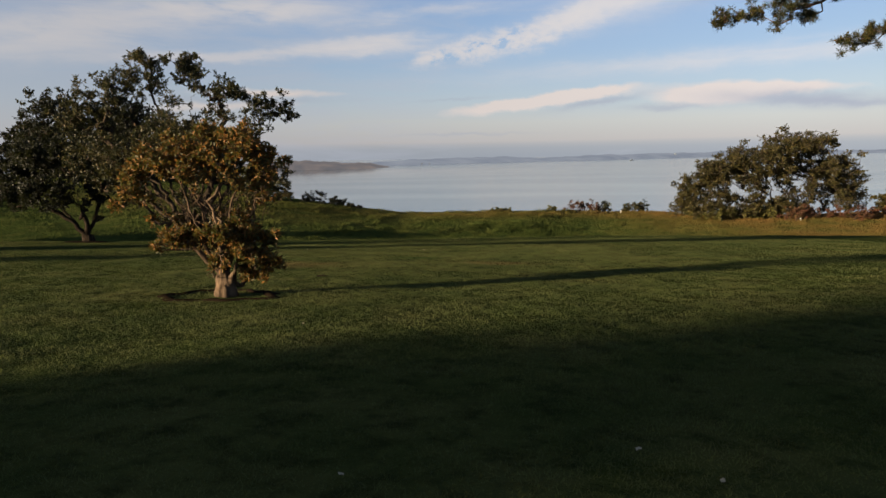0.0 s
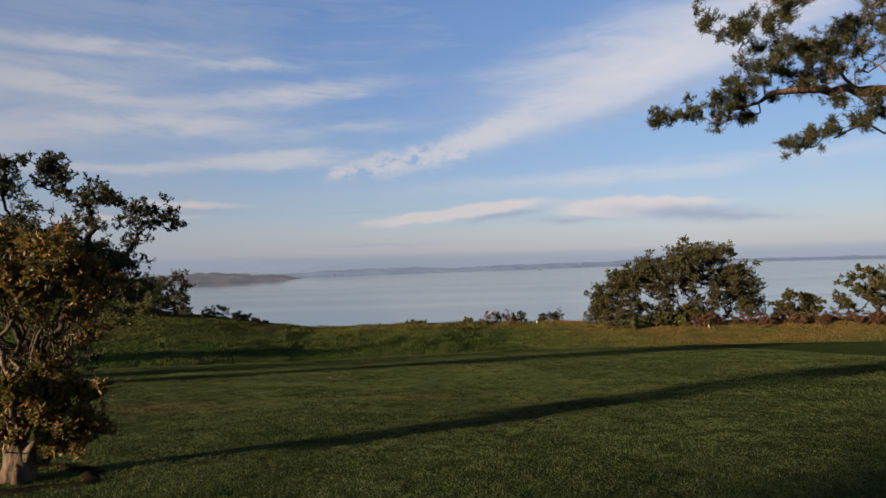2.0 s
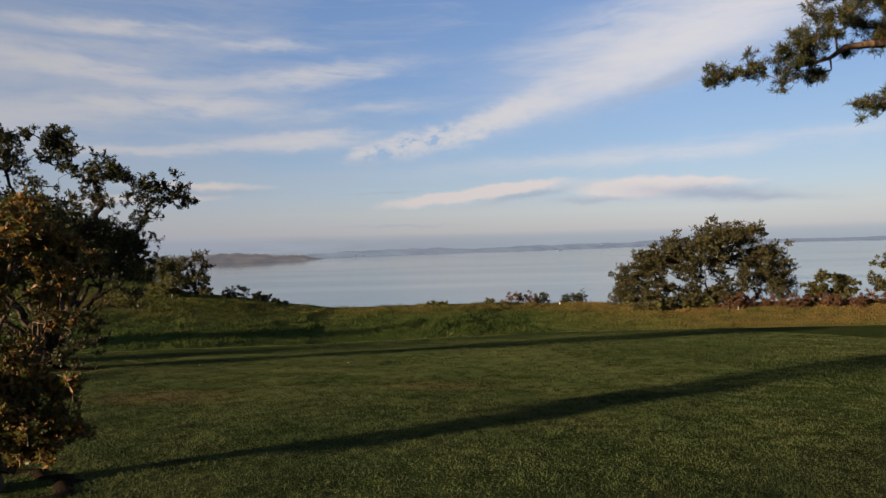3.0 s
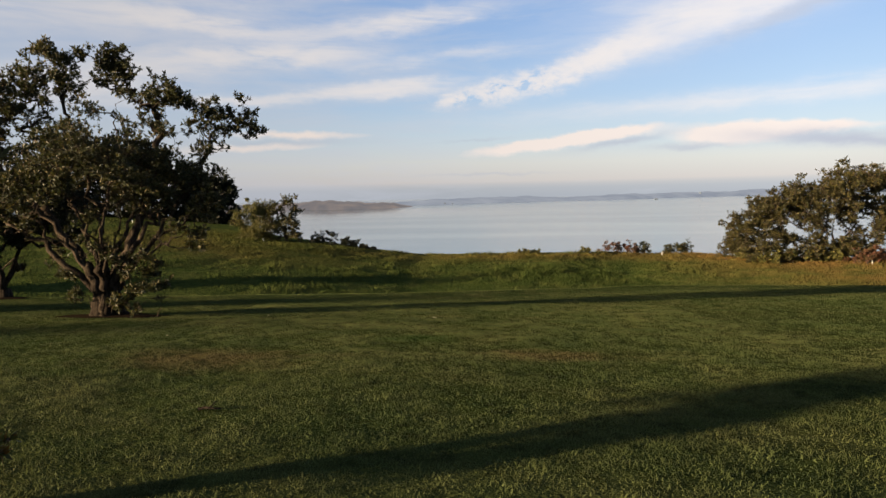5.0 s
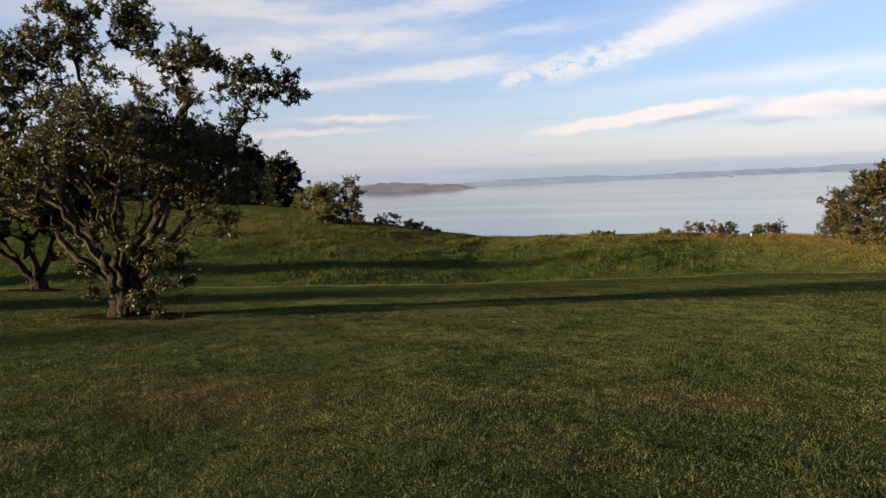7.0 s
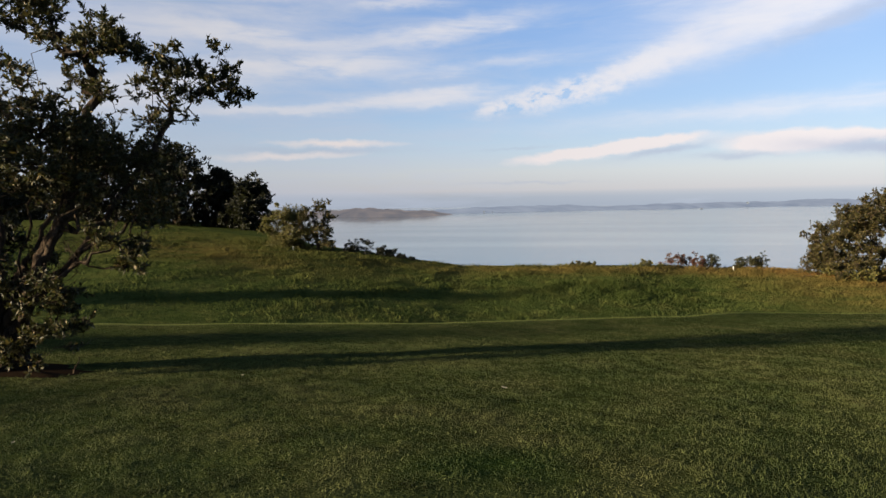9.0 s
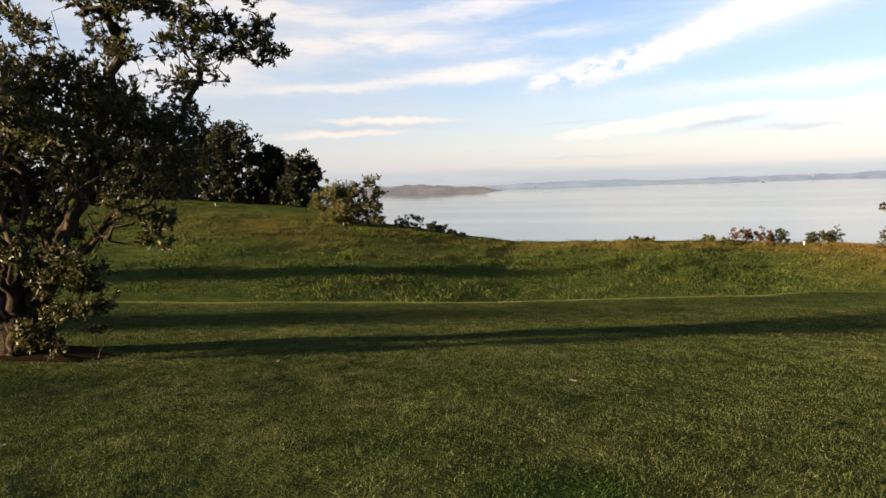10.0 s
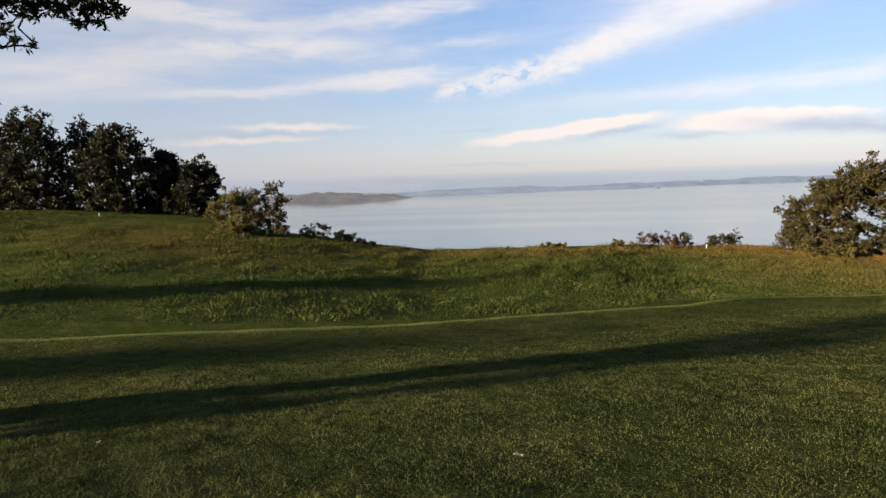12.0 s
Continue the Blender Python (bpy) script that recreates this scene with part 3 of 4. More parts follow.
def make_tree(name, at, stems, clumps, seed, leaf_mat, bark_mat, label, category="tree", group="", thick=0.16, leaf=(0.075, 0.034),
              per=10, spread=0.75, step=0.35, wander=0.12, rise_bias=1.2, trunk_top=0.6, flare=1.5, thin=0.004, droop=0.0, power=0.58, upturn=0.35,
              sides=10, flutes=5, limb_name="limb", boughs=True, fill=1.0, swell=1.0, size=(1, 1, 1), shoots=0, bare=0, hollow=0.15, trunk_gnarl=0.05, spray=0, collar=0.5, cones=0, taper=0.42, trunk_mat=None, boles=0):
    k = np.array(size, float)
    stems = [[tuple(np.array(p) * k) for p in line] for line in stems]
    clumps = [(*(np.array(c[:3]) * k), c[3] * k[0], *c[4:]) for c in clumps]
    g = np.random.RandomState(seed + 1000)
    for _ in range(shoots):
        line = stems[g.randint(len(stems))]
        i = g.randint(1, len(line) - 1)
        p = np.array(line[i]) + (np.array(line[i + 1]) - np.array(line[i])) * g.uniform()
        out = g.normal(size=3) * 0.35 + np.array([0, 0, 0.35])
        clumps.append((*(p + out * k), g.uniform(0.10, 0.24) * k[0], g.randint(4, 12)))
    clumps = [(*c[:3], c[3] * swell, int(c[4] * fill), *c[5:]) for c in clumps]
    if spray:
        whole, clumps = clumps, []
        for c in whole:
            clumps.append((*c[:3], c[3] * 0.62, max(4, int(c[4] * 0.34)), *c[5:]))
            for _ in range(spray):
                way_ = g.normal(size=3) * np.array([1, 1, 0.8])
                way_ *= c[3] * g.uniform(0.45, 1.3) / (np.linalg.norm(way_) + 1e-9)
                clumps.append((*(np.array(c[:3]) + way_), c[3] * g.uniform(0.3, 0.6), max(3, int(c[4] * g.uniform(0.6, 1.4) / spray)), 0.8, 1))
    for _ in range(bare):
        line = stems[g.randint(len(stems))]
        i = g.randint(1, max(2, len(line) - 3))
        p = np.array(line[i]) + (np.array(line[i + 1]) - np.array(line[i])) * g.uniform()
        away = p * np.array([1, 1, 0]) + g.normal(size=3) * 0.4
        away /= np.linalg.norm(away) + 1e-9
        reach = g.uniform(0.25, 0.75) * min(1.6, 0.4 + 0.35 * p[2])
        clumps.append((*(p + away * reach * np.array([1, 1, 0.5]) + np.array([0, 0, 0.75 * reach])), 0.16, -3))
    rng = np.random.RandomState(seed)
    root = empty_thing(name, at, label, category, group)
    nodes, parent, chains, tips, ways = grow(rng, stems, clumps, step, wander, rise_bias, hollow)
    load = np.zeros(len(nodes))
    load[tips] = 1
    for i in range(len(nodes) - 1, 0, -1):
        if parent[i] >= 0:
            load[parent[i]] += max(load[i], 0.5)
    rad = np.maximum(thick * (np.maximum(load, 1) / load.max()) ** power, thin)
    wide = rad * (1 + (flare - 1) * np.clip(1 - nodes[:, 2] / max(trunk_top, 0.01), 0, 1) ** 2.0)
    inked = np.zeros(len(nodes), bool)
    for k, chain in enumerate(chains):
        c = np.array(chain)
        if k == 0:
            cut = max(2, int((nodes[c][:, 2] <= trunk_top).sum()) + 1)
            lower = nodes[c[:cut]][:, 2] / max(trunk_top, 0.01)
            wide[c[:cut]] *= 1 - taper * np.clip((lower - 0.35) / 0.75, 0, 1)
            part("trunk", tube_mesh("trunk", nodes[c[:cut]], wide[c[:cut]], 22, rng, trunk_gnarl, flutes), trunk_mat or bark_mat, root)
            inked[c[:cut]] = True
            c = c[cut - 1:]
        if len(c) < 2 or (k >= len(stems) and not boughs):
            continue
        r = rad[c].copy()
        r[0] = min(r[0], r[1] * 1.2)
        main = k < len(stems)
        if main and k:
            r *= 1 + collar * np.exp(-np.linalg.norm(nodes[c] - nodes[c[0]], axis=1) / 0.5)
        part(limb_name if main else "branch", tube_mesh("limb" if main else "branch", nodes[c], r, sides if main else 6, rng, 0.07), bark_mat, root)
        inked[c[1:]] = True
    for k in range(boles):
        a = 6.283 * (k + g.uniform(-0.2, 0.2)) / boles
        way_ = np.array([math.cos(a), math.sin(a), 0])
        line = [way_ * 0.27 + (0, 0, -0.06), way_ * 0.20 + (0, 0, 0.15), way_ * 0.18 + (0, 0, 0.5), way_ * 0.24 + (0, 0, 0.85), way_ * 0.36 + (0, 0, 1.2)]
        line = np.repeat(line, 3, 0)[1:-1] * [1, 1, 1] + g.normal(size=(13, 3)) * 0.018
        line[:, 2] = np.interp(np.arange(13), [0, 3, 6, 9, 12], [-0.06, 0.15, 0.5, 0.85, 1.2])
        part("bole", tube_mesh("bole", line, np.linspace(0.17, 0.085, 13) * g.uniform(0.85, 1.2, 13), 12, rng, 0.12), trunk_mat or bark_mat, root)
    i = np.arange(len(nodes))[(parent >= 0) & ~inked]
    j = parent[i]
    v, f = frusta(nodes[j], nodes[i], np.minimum(rad[j], rad[i] * 1.25 + 0.001), rad[i] * 0.85, 3 if boughs else 4)
    tagged(part("twig_mass", quick_mesh("twig_mass", v, f, True), bark_mat, root), kind="stuff")
    w = ways + np.array([0, 0, upturn])
    w /= np.linalg.norm(w, axis=1, keepdims=True)
    v, f = leaves(rng, nodes[tips], w, per, leaf[0], leaf[1], spread, droop)
    part("crown", quick_mesh("crown", v, f), leaf_mat, root)
    if cones:
        a = np.linspace(0, 2 * np.pi, 7)[:-1]
        v = [(0, 0, 0.0)] + [(q * math.cos(b), q * math.sin(b), -h) for q, h in ((0.026, 0.012), (0.034, 0.04), (0.018, 0.075)) for b in a] + [(0, 0, -0.09)]
        f = [(0, 1 + i, 1 + (i + 1) % 6) for i in range(6)] + [(1 + 6 * k + i, 7 + 6 * k + i, 7 + 6 * k + (i + 1) % 6, 1 + 6 * k + (i + 1) % 6) for k in range(2) for i in range(6)] + [(13 + i, 19, 13 + (i + 1) % 6) for i in range(6)]
        cone = bpy.data.meshes.new("cone")
        cone.from_pydata(v, [], f)
        for i in g.choice(np.flatnonzero((load > 1.4) & (load < 9)), cones, replace=False):
            ob = part("cone", cone, cone_mat, root)
            ob.location = nodes[i]
            ob.rotation_euler = (g.uniform(-0.8, 0.8), g.uniform(-0.8, 0.8), g.uniform(0, 6))
    return root


def crown_clumps(rng, n, size, low, top, r, count, lean=(0, 0), flat=0.75):
    """Clumps spread unevenly through a domed crown."""
    out = []
    for k in range(n):
        s = (k + 0.5) / n
        z = low + (top - low) * s
        girth = math.sqrt(max(0.05, 1 - ((s - 0.35) / 0.72) ** 2))
        a = k * 2.4 + rng.uniform(-0.5, 0.5)
        d = girth * rng.uniform(0.25, 1.0)
        out.append((size[0] * d * math.cos(a) + lean[0] * s, size[1] * d * math.sin(a) + lean[1] * s, z, r * rng.uniform(0.55, 1.2), int(count * rng.uniform(0.6, 1.3)), flat))
    return out


def at_ground(x, y, sink=0.05):
    return (x, y, ground_at(x, y) - sink)


# the small tree with russet leaves
make_tree("russet_tree", at_ground(-3.18, 9.32), [
    [(0, 0, -0.05), (0.0, 0, 0.2), (-0.06, 0.02, 0.42), (-0.32, 0.0, 0.95), (-0.62, 0.05, 1.5), (-1.0, 0.1, 1.95)], [(0.0, 0, 0.3), (-0.10, 0.1, 0.7), (-0.10, 0.2, 1.5), (-0.25, 0.25, 2.2)],
    [(0.0, 0, 0.3), (0.10, 0.05, 0.65), (0.14, 0.0, 1.3), (0.25, 0.1, 2.2)], [(0, 0, 0.25), (0.2, -0.1, 0.5), (0.42, -0.1, 1.0), (0.6, -0.1, 1.8)], [(0, 0, 0.35), (-0.2, -0.2, 0.85), (-0.38, -0.35, 1.5), (-0.5, -0.4, 2.0)],
    [(0, 0, 0.35), (0.02, -0.2, 0.8), (-0.02, -0.3, 1.5), (0.1, -0.35, 2.1)], [(0, 0, 0.3), (0.15, 0.25, 0.8), (0.3, 0.4, 1.5), (0.35, 0.45, 2.0)],
    [(-0.03, 0, 0.35), (-0.25, 0.1, 0.8), (-0.7, 0.15, 1.3), (-1.25, 0.1, 1.75)], [(-0.02, 0, 0.38), (-0.2, 0.2, 0.9), (-0.45, 0.35, 1.6), (-0.7, 0.4, 2.1)], [(0.02, 0, 0.35), (0.06, -0.1, 0.9), (0.2, -0.2, 1.5), (0.35, -0.3, 2.1)],
    [(-0.02, 0, 0.35), (-0.14, -0.15, 0.9), (-0.22, -0.25, 1.5), (-0.3, -0.35, 2.1)], [(0.03, 0, 0.3), (0.28, 0.0, 0.7), (0.5, 0.1, 1.3), (0.7, 0.1, 1.9)], [(-0.06, 0, 0.4), (-0.42, -0.15, 0.9), (-0.8, -0.2, 1.45), (-1.1, -0.2, 1.9)]],
    [(-1.25, 0.1, 2.15, 0.34, 80), (-1.4, -0.2, 1.85, 0.28, 46), (-0.95, 0.35, 2.35, 0.36, 80), (-0.85, -0.35, 2.2, 0.36, 80), (-0.55, 0.1, 2.45, 0.36, 90), (-0.25, -0.2, 2.5, 0.36, 90), (-0.2, 0.5, 2.35, 0.36, 80),
     (0.1, 0.1, 2.6, 0.36, 90), (0.4, -0.25, 2.5, 0.36, 90), (0.4, 0.4, 2.4, 0.36, 90), (0.75, 0.1, 2.35, 0.32, 80), (0.85, -0.2, 2.05, 0.28, 60), (0.62, 0.25, 1.85, 0.24, 30), (-0.3, -0.55, 2.15, 0.28, 46), (0.15, -0.5, 2.2, 0.28, 46), (-1.3, 0.0, 1.62, 0.18, 20), (-1.5, 0.1, 2.05, 0.2, 26),
     (-0.85, 0.0, 1.12, 0.28, 70), (-0.6, -0.25, 1.0, 0.26, 55), (0.1, -0.35, 1.12, 0.30, 75), (0.5, -0.1, 1.12, 0.32, 90), (0.35, -0.25, 0.85, 0.26, 60), (0.68, 0.05, 0.72, 0.28, 85), (0.4, -0.2, 0.55, 0.24, 60), (-0.15, 0.3, 0.9, 0.22, 26), (0.3, 0.3, 1.4, 0.16, 14), (-0.25, -0.25, 1.0, 0.2, 26), (0.05, -0.3, 0.75, 0.22, 40), (0.3, -0.2, 1.0, 0.24, 50), (0.75, 0.0, 1.0, 0.22, 40), (0.6, -0.1, 0.42, 0.2, 36), (-0.45, -0.1, 1.15, 0.2, 30)],
    41, leaf_russet, bark_grey, "small tree with russet and olive leaves on a grey trunk", thick=0.125, leaf=(0.064, 0.026), per=11, fill=1.2, swell=1.0, spray=5, flare=1.3, trunk_top=0.48, step=0.12, power=0.72, wander=0.40, thin=0.005, size=(0.89, 0.89, 0.90), shoots=8, bare=64, hollow=0.3, trunk_gnarl=0.09)

# the two tall dark trees beyond it
make_tree("dark_tree", at_ground(-7.88, 20.0), [
    [(0, 0, -0.05), (0, 0, 0.40), (-0.25, 0, 0.95), (-0.8, 0.1, 1.70), (-1.7, 0.2, 2.70), (-2.7, 0.3, 3.60)], [(0, 0, 0.35), (-0.12, 0.2, 1.10), (-0.5, 0.6, 2.40), (-1.1, 1.0, 4.20), (-1.4, 1.0, 5.08)], [(0, 0, 0.35), (0.08, 0.2, 1.10), (0.0, 0.8, 2.60), (-0.2, 1.2, 4.20), (-0.1, 1.3, 5.08)],
    [(0, 0, 0.40), (0.24, 0.1, 1.00), (0.5, 0.7, 2.20), (0.75, 1.1, 3.70), (0.9, 1.3, 4.68)], [(0, 0, 0.40), (0.42, 0.1, 1.00), (1.0, 0.6, 1.90), (1.55, 1.3, 3.20), (2.0, 1.6, 4.25)], [(0, 0, 0.35), (-0.2, -0.3, 1.00), (-0.5, -0.8, 2.00), (-0.9, -0.9, 2.80)],
    [(0, 0, 0.35), (0.15, -0.3, 1.00), (0.4, -0.8, 2.00), (0.7, -0.9, 2.90)], [(0, 0, 0.40), (0.55, -0.2, 0.95), (1.2, -0.3, 1.45), (2.0, 0.1, 1.95)], [(0, 0, 0.40), (-0.45, -0.2, 1.00), (-1.3, -0.4, 1.80), (-2.2, -0.4, 2.50)], [(0, 0, 0.35), (-0.25, 0.3, 1.10), (-1.0, 0.7, 2.40), (-2.0, 0.8, 4.20)], [(0, 0, 0.40), (0.35, -0.1, 1.00), (1.0, -0.2, 1.90), (1.6, 0.2, 2.70)],
    [(0.2, 0.1, 0.9), (0.8, 0.3, 1.5), (1.6, 0.7, 2.2), (2.2, 0.9, 2.9)], [(-0.2, 0, 0.95), (-0.5, -0.4, 1.6), (-1.2, -0.8, 2.3)], [(0.1, -0.1, 1.0), (0.1, -0.5, 1.8), (-0.1, -0.9, 2.6)], [(0.05, 0.3, 1.2), (0.3, 0.9, 2.4), (0.2, 1.2, 3.6)]],
    [(2.55, 1.9, 4.52, 0.34, 56), (2.2, 1.7, 4.69, 0.34, 56), (1.85, 1.5, 4.66, 0.30, 40), (2.1, 1.6, 4.30, 0.26, 26), (2.75, 1.9, 4.25, 0.20, 18), (1.85, 1.4, 3.80, 0.3, 26), (1.05, 1.3, 5.07, 0.36, 60), (0.7, 1.2, 5.14, 0.30, 46), (1.4, 1.4, 4.91, 0.34, 50), (0.7, 1.2, 4.68, 0.30, 30), (1.0, 1.2, 4.20, 0.34, 30), (1.6, 1.4, 4.45, 0.22, 20),
     (-0.4, 1.3, 5.81, 0.34, 60), (-0.05, 1.3, 5.69, 0.32, 56), (-0.5, 1.2, 5.41, 0.30, 40), (0.05, 1.3, 5.16, 0.30, 36), (-0.2, 1.2, 6.06, 0.24, 34), (-1.6, 1.0, 5.86, 0.40, 70), (-1.25, 1.1, 5.65, 0.34, 56), (-2.0, 1.0, 5.56, 0.40, 70), (-1.3, 1.1, 5.16, 0.36, 40), (-1.75, 1.0, 6.13, 0.28, 40), (-0.6, 1.0, 4.68, 0.36, 30), (-0.95, 1.1, 5.96, 0.22, 26), (-2.6, 0.8, 5.28, 0.4, 60), (-3.1, 0.6, 4.93, 0.42, 60), (-3.5, 0.5, 4.5, 0.4, 50), (-3.9, 0.4, 4.0, 0.36, 36),
     (-2.1, 0.8, 5.13, 0.42, 70), (-2.5, 0.6, 4.76, 0.45, 70), (-1.9, 0.9, 4.50, 0.42, 40), (-3.0, 0.5, 4.40, 0.45, 70), (-3.4, 0.4, 3.90, 0.45, 60), (-2.5, 0.5, 3.80, 0.5, 60), (-1.4, 0.8, 3.90, 0.45, 40),
     (-0.6, -0.8, 3.30, 0.55, 76), (0.0, -0.9, 3.50, 0.55, 76), (0.6, -0.9, 3.60, 0.55, 76), (1.15, -0.4, 3.45, 0.55, 76), (1.55, 0.2, 3.25, 0.55, 76), (1.9, 0.7, 2.95, 0.5, 76), (0.9, -1.0, 3.05, 0.45, 80), (1.4, -0.5, 2.85, 0.42, 70), (-1.2, -0.8, 3.05, 0.5, 80), (-1.8, -0.6, 3.00, 0.5, 70), (-2.4, -0.2, 3.05, 0.5, 80), (-3.0, 0.0, 2.95, 0.5, 60), (0.2, 0.0, 3.70, 0.5, 90), (-0.5, 0.1, 3.75, 0.5, 80),
     (-0.4, -1.2, 2.75, 0.36, 36), (-1.1, -1.1, 2.55, 0.30, 22), (-2.0, -0.6, 2.40, 0.36, 30), (-2.8, -0.2, 2.30, 0.4, 40), (0.4, 1.2, 3.30, 0.6, 90), (1.2, 1.0, 3.20, 0.55, 90), (-0.6, 1.0, 3.40, 0.6, 80), (2.2, 0.3, 2.25, 0.28, 34), (2.2, -0.1, 1.85, 0.22, 28), (1.85, -0.3, 2.0, 0.2, 18), (2.0, 0.0, 1.6, 0.16, 14),
     (1.05, -0.2, 1.05, 0.30, 50), (0.8, -0.4, 0.65, 0.26, 44), (1.25, -0.4, 0.75, 0.22, 30), (-0.75, -0.2, 1.00, 0.2, 20), (1.2, -0.5, 1.35, 0.2, 20), (-0.45, -0.3, 0.6, 0.18, 16), (0.5, -0.4, 0.4, 0.2, 24), (-3.7, 0.3, 3.2, 0.3, 30)],
    52, leaf_dark, bark_limb, "large dark evergreen tree with many spreading grey stems", thick=0.28, leaf=(0.085, 0.032), per=12, flare=1.15, trunk_top=0.7, collar=0.9, taper=0.1, boles=6, step=0.17, power=0.66, wander=0.42, thin=0.006, fill=1.45, swell=1.2, spray=8, shoots=16, bare=120, hollow=0.3, trunk_gnarl=0.13, trunk_mat=bark_knotty_shaded)
# wears the wood's near-black leaves, with shade already in their colour
make_tree("dark_tree", at_ground(-13.9, 24.85), [
    [(0, 0, -0.05), (0, 0, 0.35), (-0.35, 0, 0.95), (-0.8, 0, 1.7), (-1.5, 0.1, 2.6), (-2.2, 0.1, 3.4)], [(0, 0, 0.4), (-0.2, 0.2, 1.2), (-0.5, 0.2, 2.4), (-0.8, 0.2, 4.0)], [(0, 0, 0.4), (0.25, 0.0, 1.0), (0.4, 0.1, 1.7), (0.9, 0.2, 2.8), (1.5, 0.3, 4.2)], [(0, 0, 0.5), (0.12, -0.2, 1.3), (0.0, -0.4, 2.5), (0.1, -0.4, 3.8)],
    [(0, 0, 0.4), (-0.3, -0.2, 1.1), (-1.0, -0.6, 2.0), (-1.6, -0.7, 3.0)], [(0, 0, 0.5), (0.2, 0.3, 1.2), (0.4, 0.5, 2.6), (0.5, 0.4, 4.4)]],
    [(-2.3, 0, 4.0, 0.6, 90), (-2.8, 0.4, 3.3, 0.65, 110), (-3.2, 0.1, 2.8, 0.6, 90), (-2.4, -0.5, 2.6, 0.7, 120), (-2.0, 0.3, 3.7, 0.7, 140), (-1.6, -0.6, 4.7, 0.7, 110), (-1.9, 0.2, 5.0, 0.5, 60), (-1.0, 0.3, 5.2, 0.6, 90), (-0.8, -0.6, 4.4, 0.75, 140), (-1.0, -0.9, 3.3, 0.75, 140), (-1.6, -0.9, 2.6, 0.6, 90),
     (-0.2, 0.4, 5.1, 0.7, 110), (0.1, -0.6, 3.6, 0.75, 140), (0.5, 0.2, 5.2, 0.6, 80), (1.0, -0.2, 4.4, 0.75, 130), (1.1, 0.3, 5.1, 0.6, 80), (1.3, 0.3, 3.3, 0.65, 100), (0.6, -0.4, 2.8, 0.6, 80), (-3.5, 0, 2.2, 0.45, 50), (1.9, 0.3, 4.9, 0.6, 80), (2.2, 0.2, 4.0, 0.6, 70), (-0.2, -1.0, 2.5, 0.55, 70), (1.9, 0.2, 2.9, 0.45, 50)],
    63, leaf_wood_shaded, bark_knotty_shaded, "dark evergreen tree forking low into leaning stems", thick=0.19, leaf=(0.11, 0.044), per=11, fill=1.5, swell=0.95, spray=7, size=(1, 1, 0.72), flare=1.3, trunk_top=0.6, step=0.2, power=0.74, wander=0.40, thin=0.007, shoots=6, bare=60, hollow=0.25, trunk_gnarl=0.09)

# the pine whose boughs hang in from the side
make_tree("pine_tree", at_ground(13.4, 14.3), [
    [(0, 0, -0.05), (0.05, 0, 1.5), (0.0, 0.1, 4.0), (0.2, 0, 7.0), (0.1, 0.1, 11.0)], [(0.05, 0.05, 5.6), (-2.2, -0.6, 6.2), (-4.4, -1.2, 6.15), (-6.0, -1.6, 5.95), (-7.2, -1.8, 5.55)],
    [(-4.0, -1.1, 6.15), (-5.2, -1.5, 6.6), (-6.4, -1.7, 7.1)], [(0.0, 0.1, 4.7), (-2.5, -1.0, 5.4), (-4.6, -1.6, 5.3), (-5.2, -1.75, 5.05)], [(0.0, 0.1, 5.2), (-2.5, -0.6, 5.8), (-4.6, -1.5, 5.7)], [(0.1, 0, 7.4), (-2.5, -0.8, 7.8), (-4.6, -1.0, 7.6)]],
    [(-8.55, -1.6, 5.44, 0.22, 34), (-8.1, -1.75, 5.47, 0.25, 40), (-7.6, -1.8, 5.67, 0.32, 60), (-7.1, -1.9, 5.87, 0.34, 60), (-6.9, -1.6, 5.47, 0.25, 30), (-6.6, -1.8, 6.32, 0.42, 70), (-6.1, -1.5, 6.62, 0.45, 80), (-7.0, -1.6, 6.97, 0.40, 70), (-7.6, -1.7, 7.22, 0.35, 50),
     (-6.2, -1.9, 7.32, 0.45, 70), (-5.4, -1.5, 6.42, 0.42, 70), (-5.0, -1.5, 6.82, 0.42, 70), (-4.2, -1.2, 7.22, 0.5, 90), (-3.4, -1.0, 7.62, 0.55, 90), (-6.25, -1.9, 4.92, 0.18, 26), (-5.7, -1.85, 5.07, 0.24, 40), (-5.3, -1.8, 5.22, 0.2, 24), (-4.5, -1.6, 5.47, 0.25, 30),
     (-2.5, 0.5, 7.40, 0.9, 90), (1.8, 0.6, 6.50, 1.0, 90), (1.2, -1.4, 8.00, 1.1, 100), (-1.2, 1.2, 9.00, 1.1, 100), (0.6, 0.2, 10.80, 1.1, 110), (-0.8, -1.0, 10.00, 1.0, 90), (2.4, -0.6, 9.20, 0.9, 80)],
    74, needle_mat, bark_pine, "tall pine with long boughs of bunched green needles", thick=0.22, leaf=(0.095, 0.009), per=46, spread=0.95, size=(0.93, 0.93, 0.965), wander=0.16, spray=7, fill=0.95, swell=1.1, shoots=20, bare=26, cones=60, flare=1.4, trunk_top=2.5, step=0.33, rise_bias=0.2, thin=0.005, power=0.9, flutes=0, upturn=0.5)

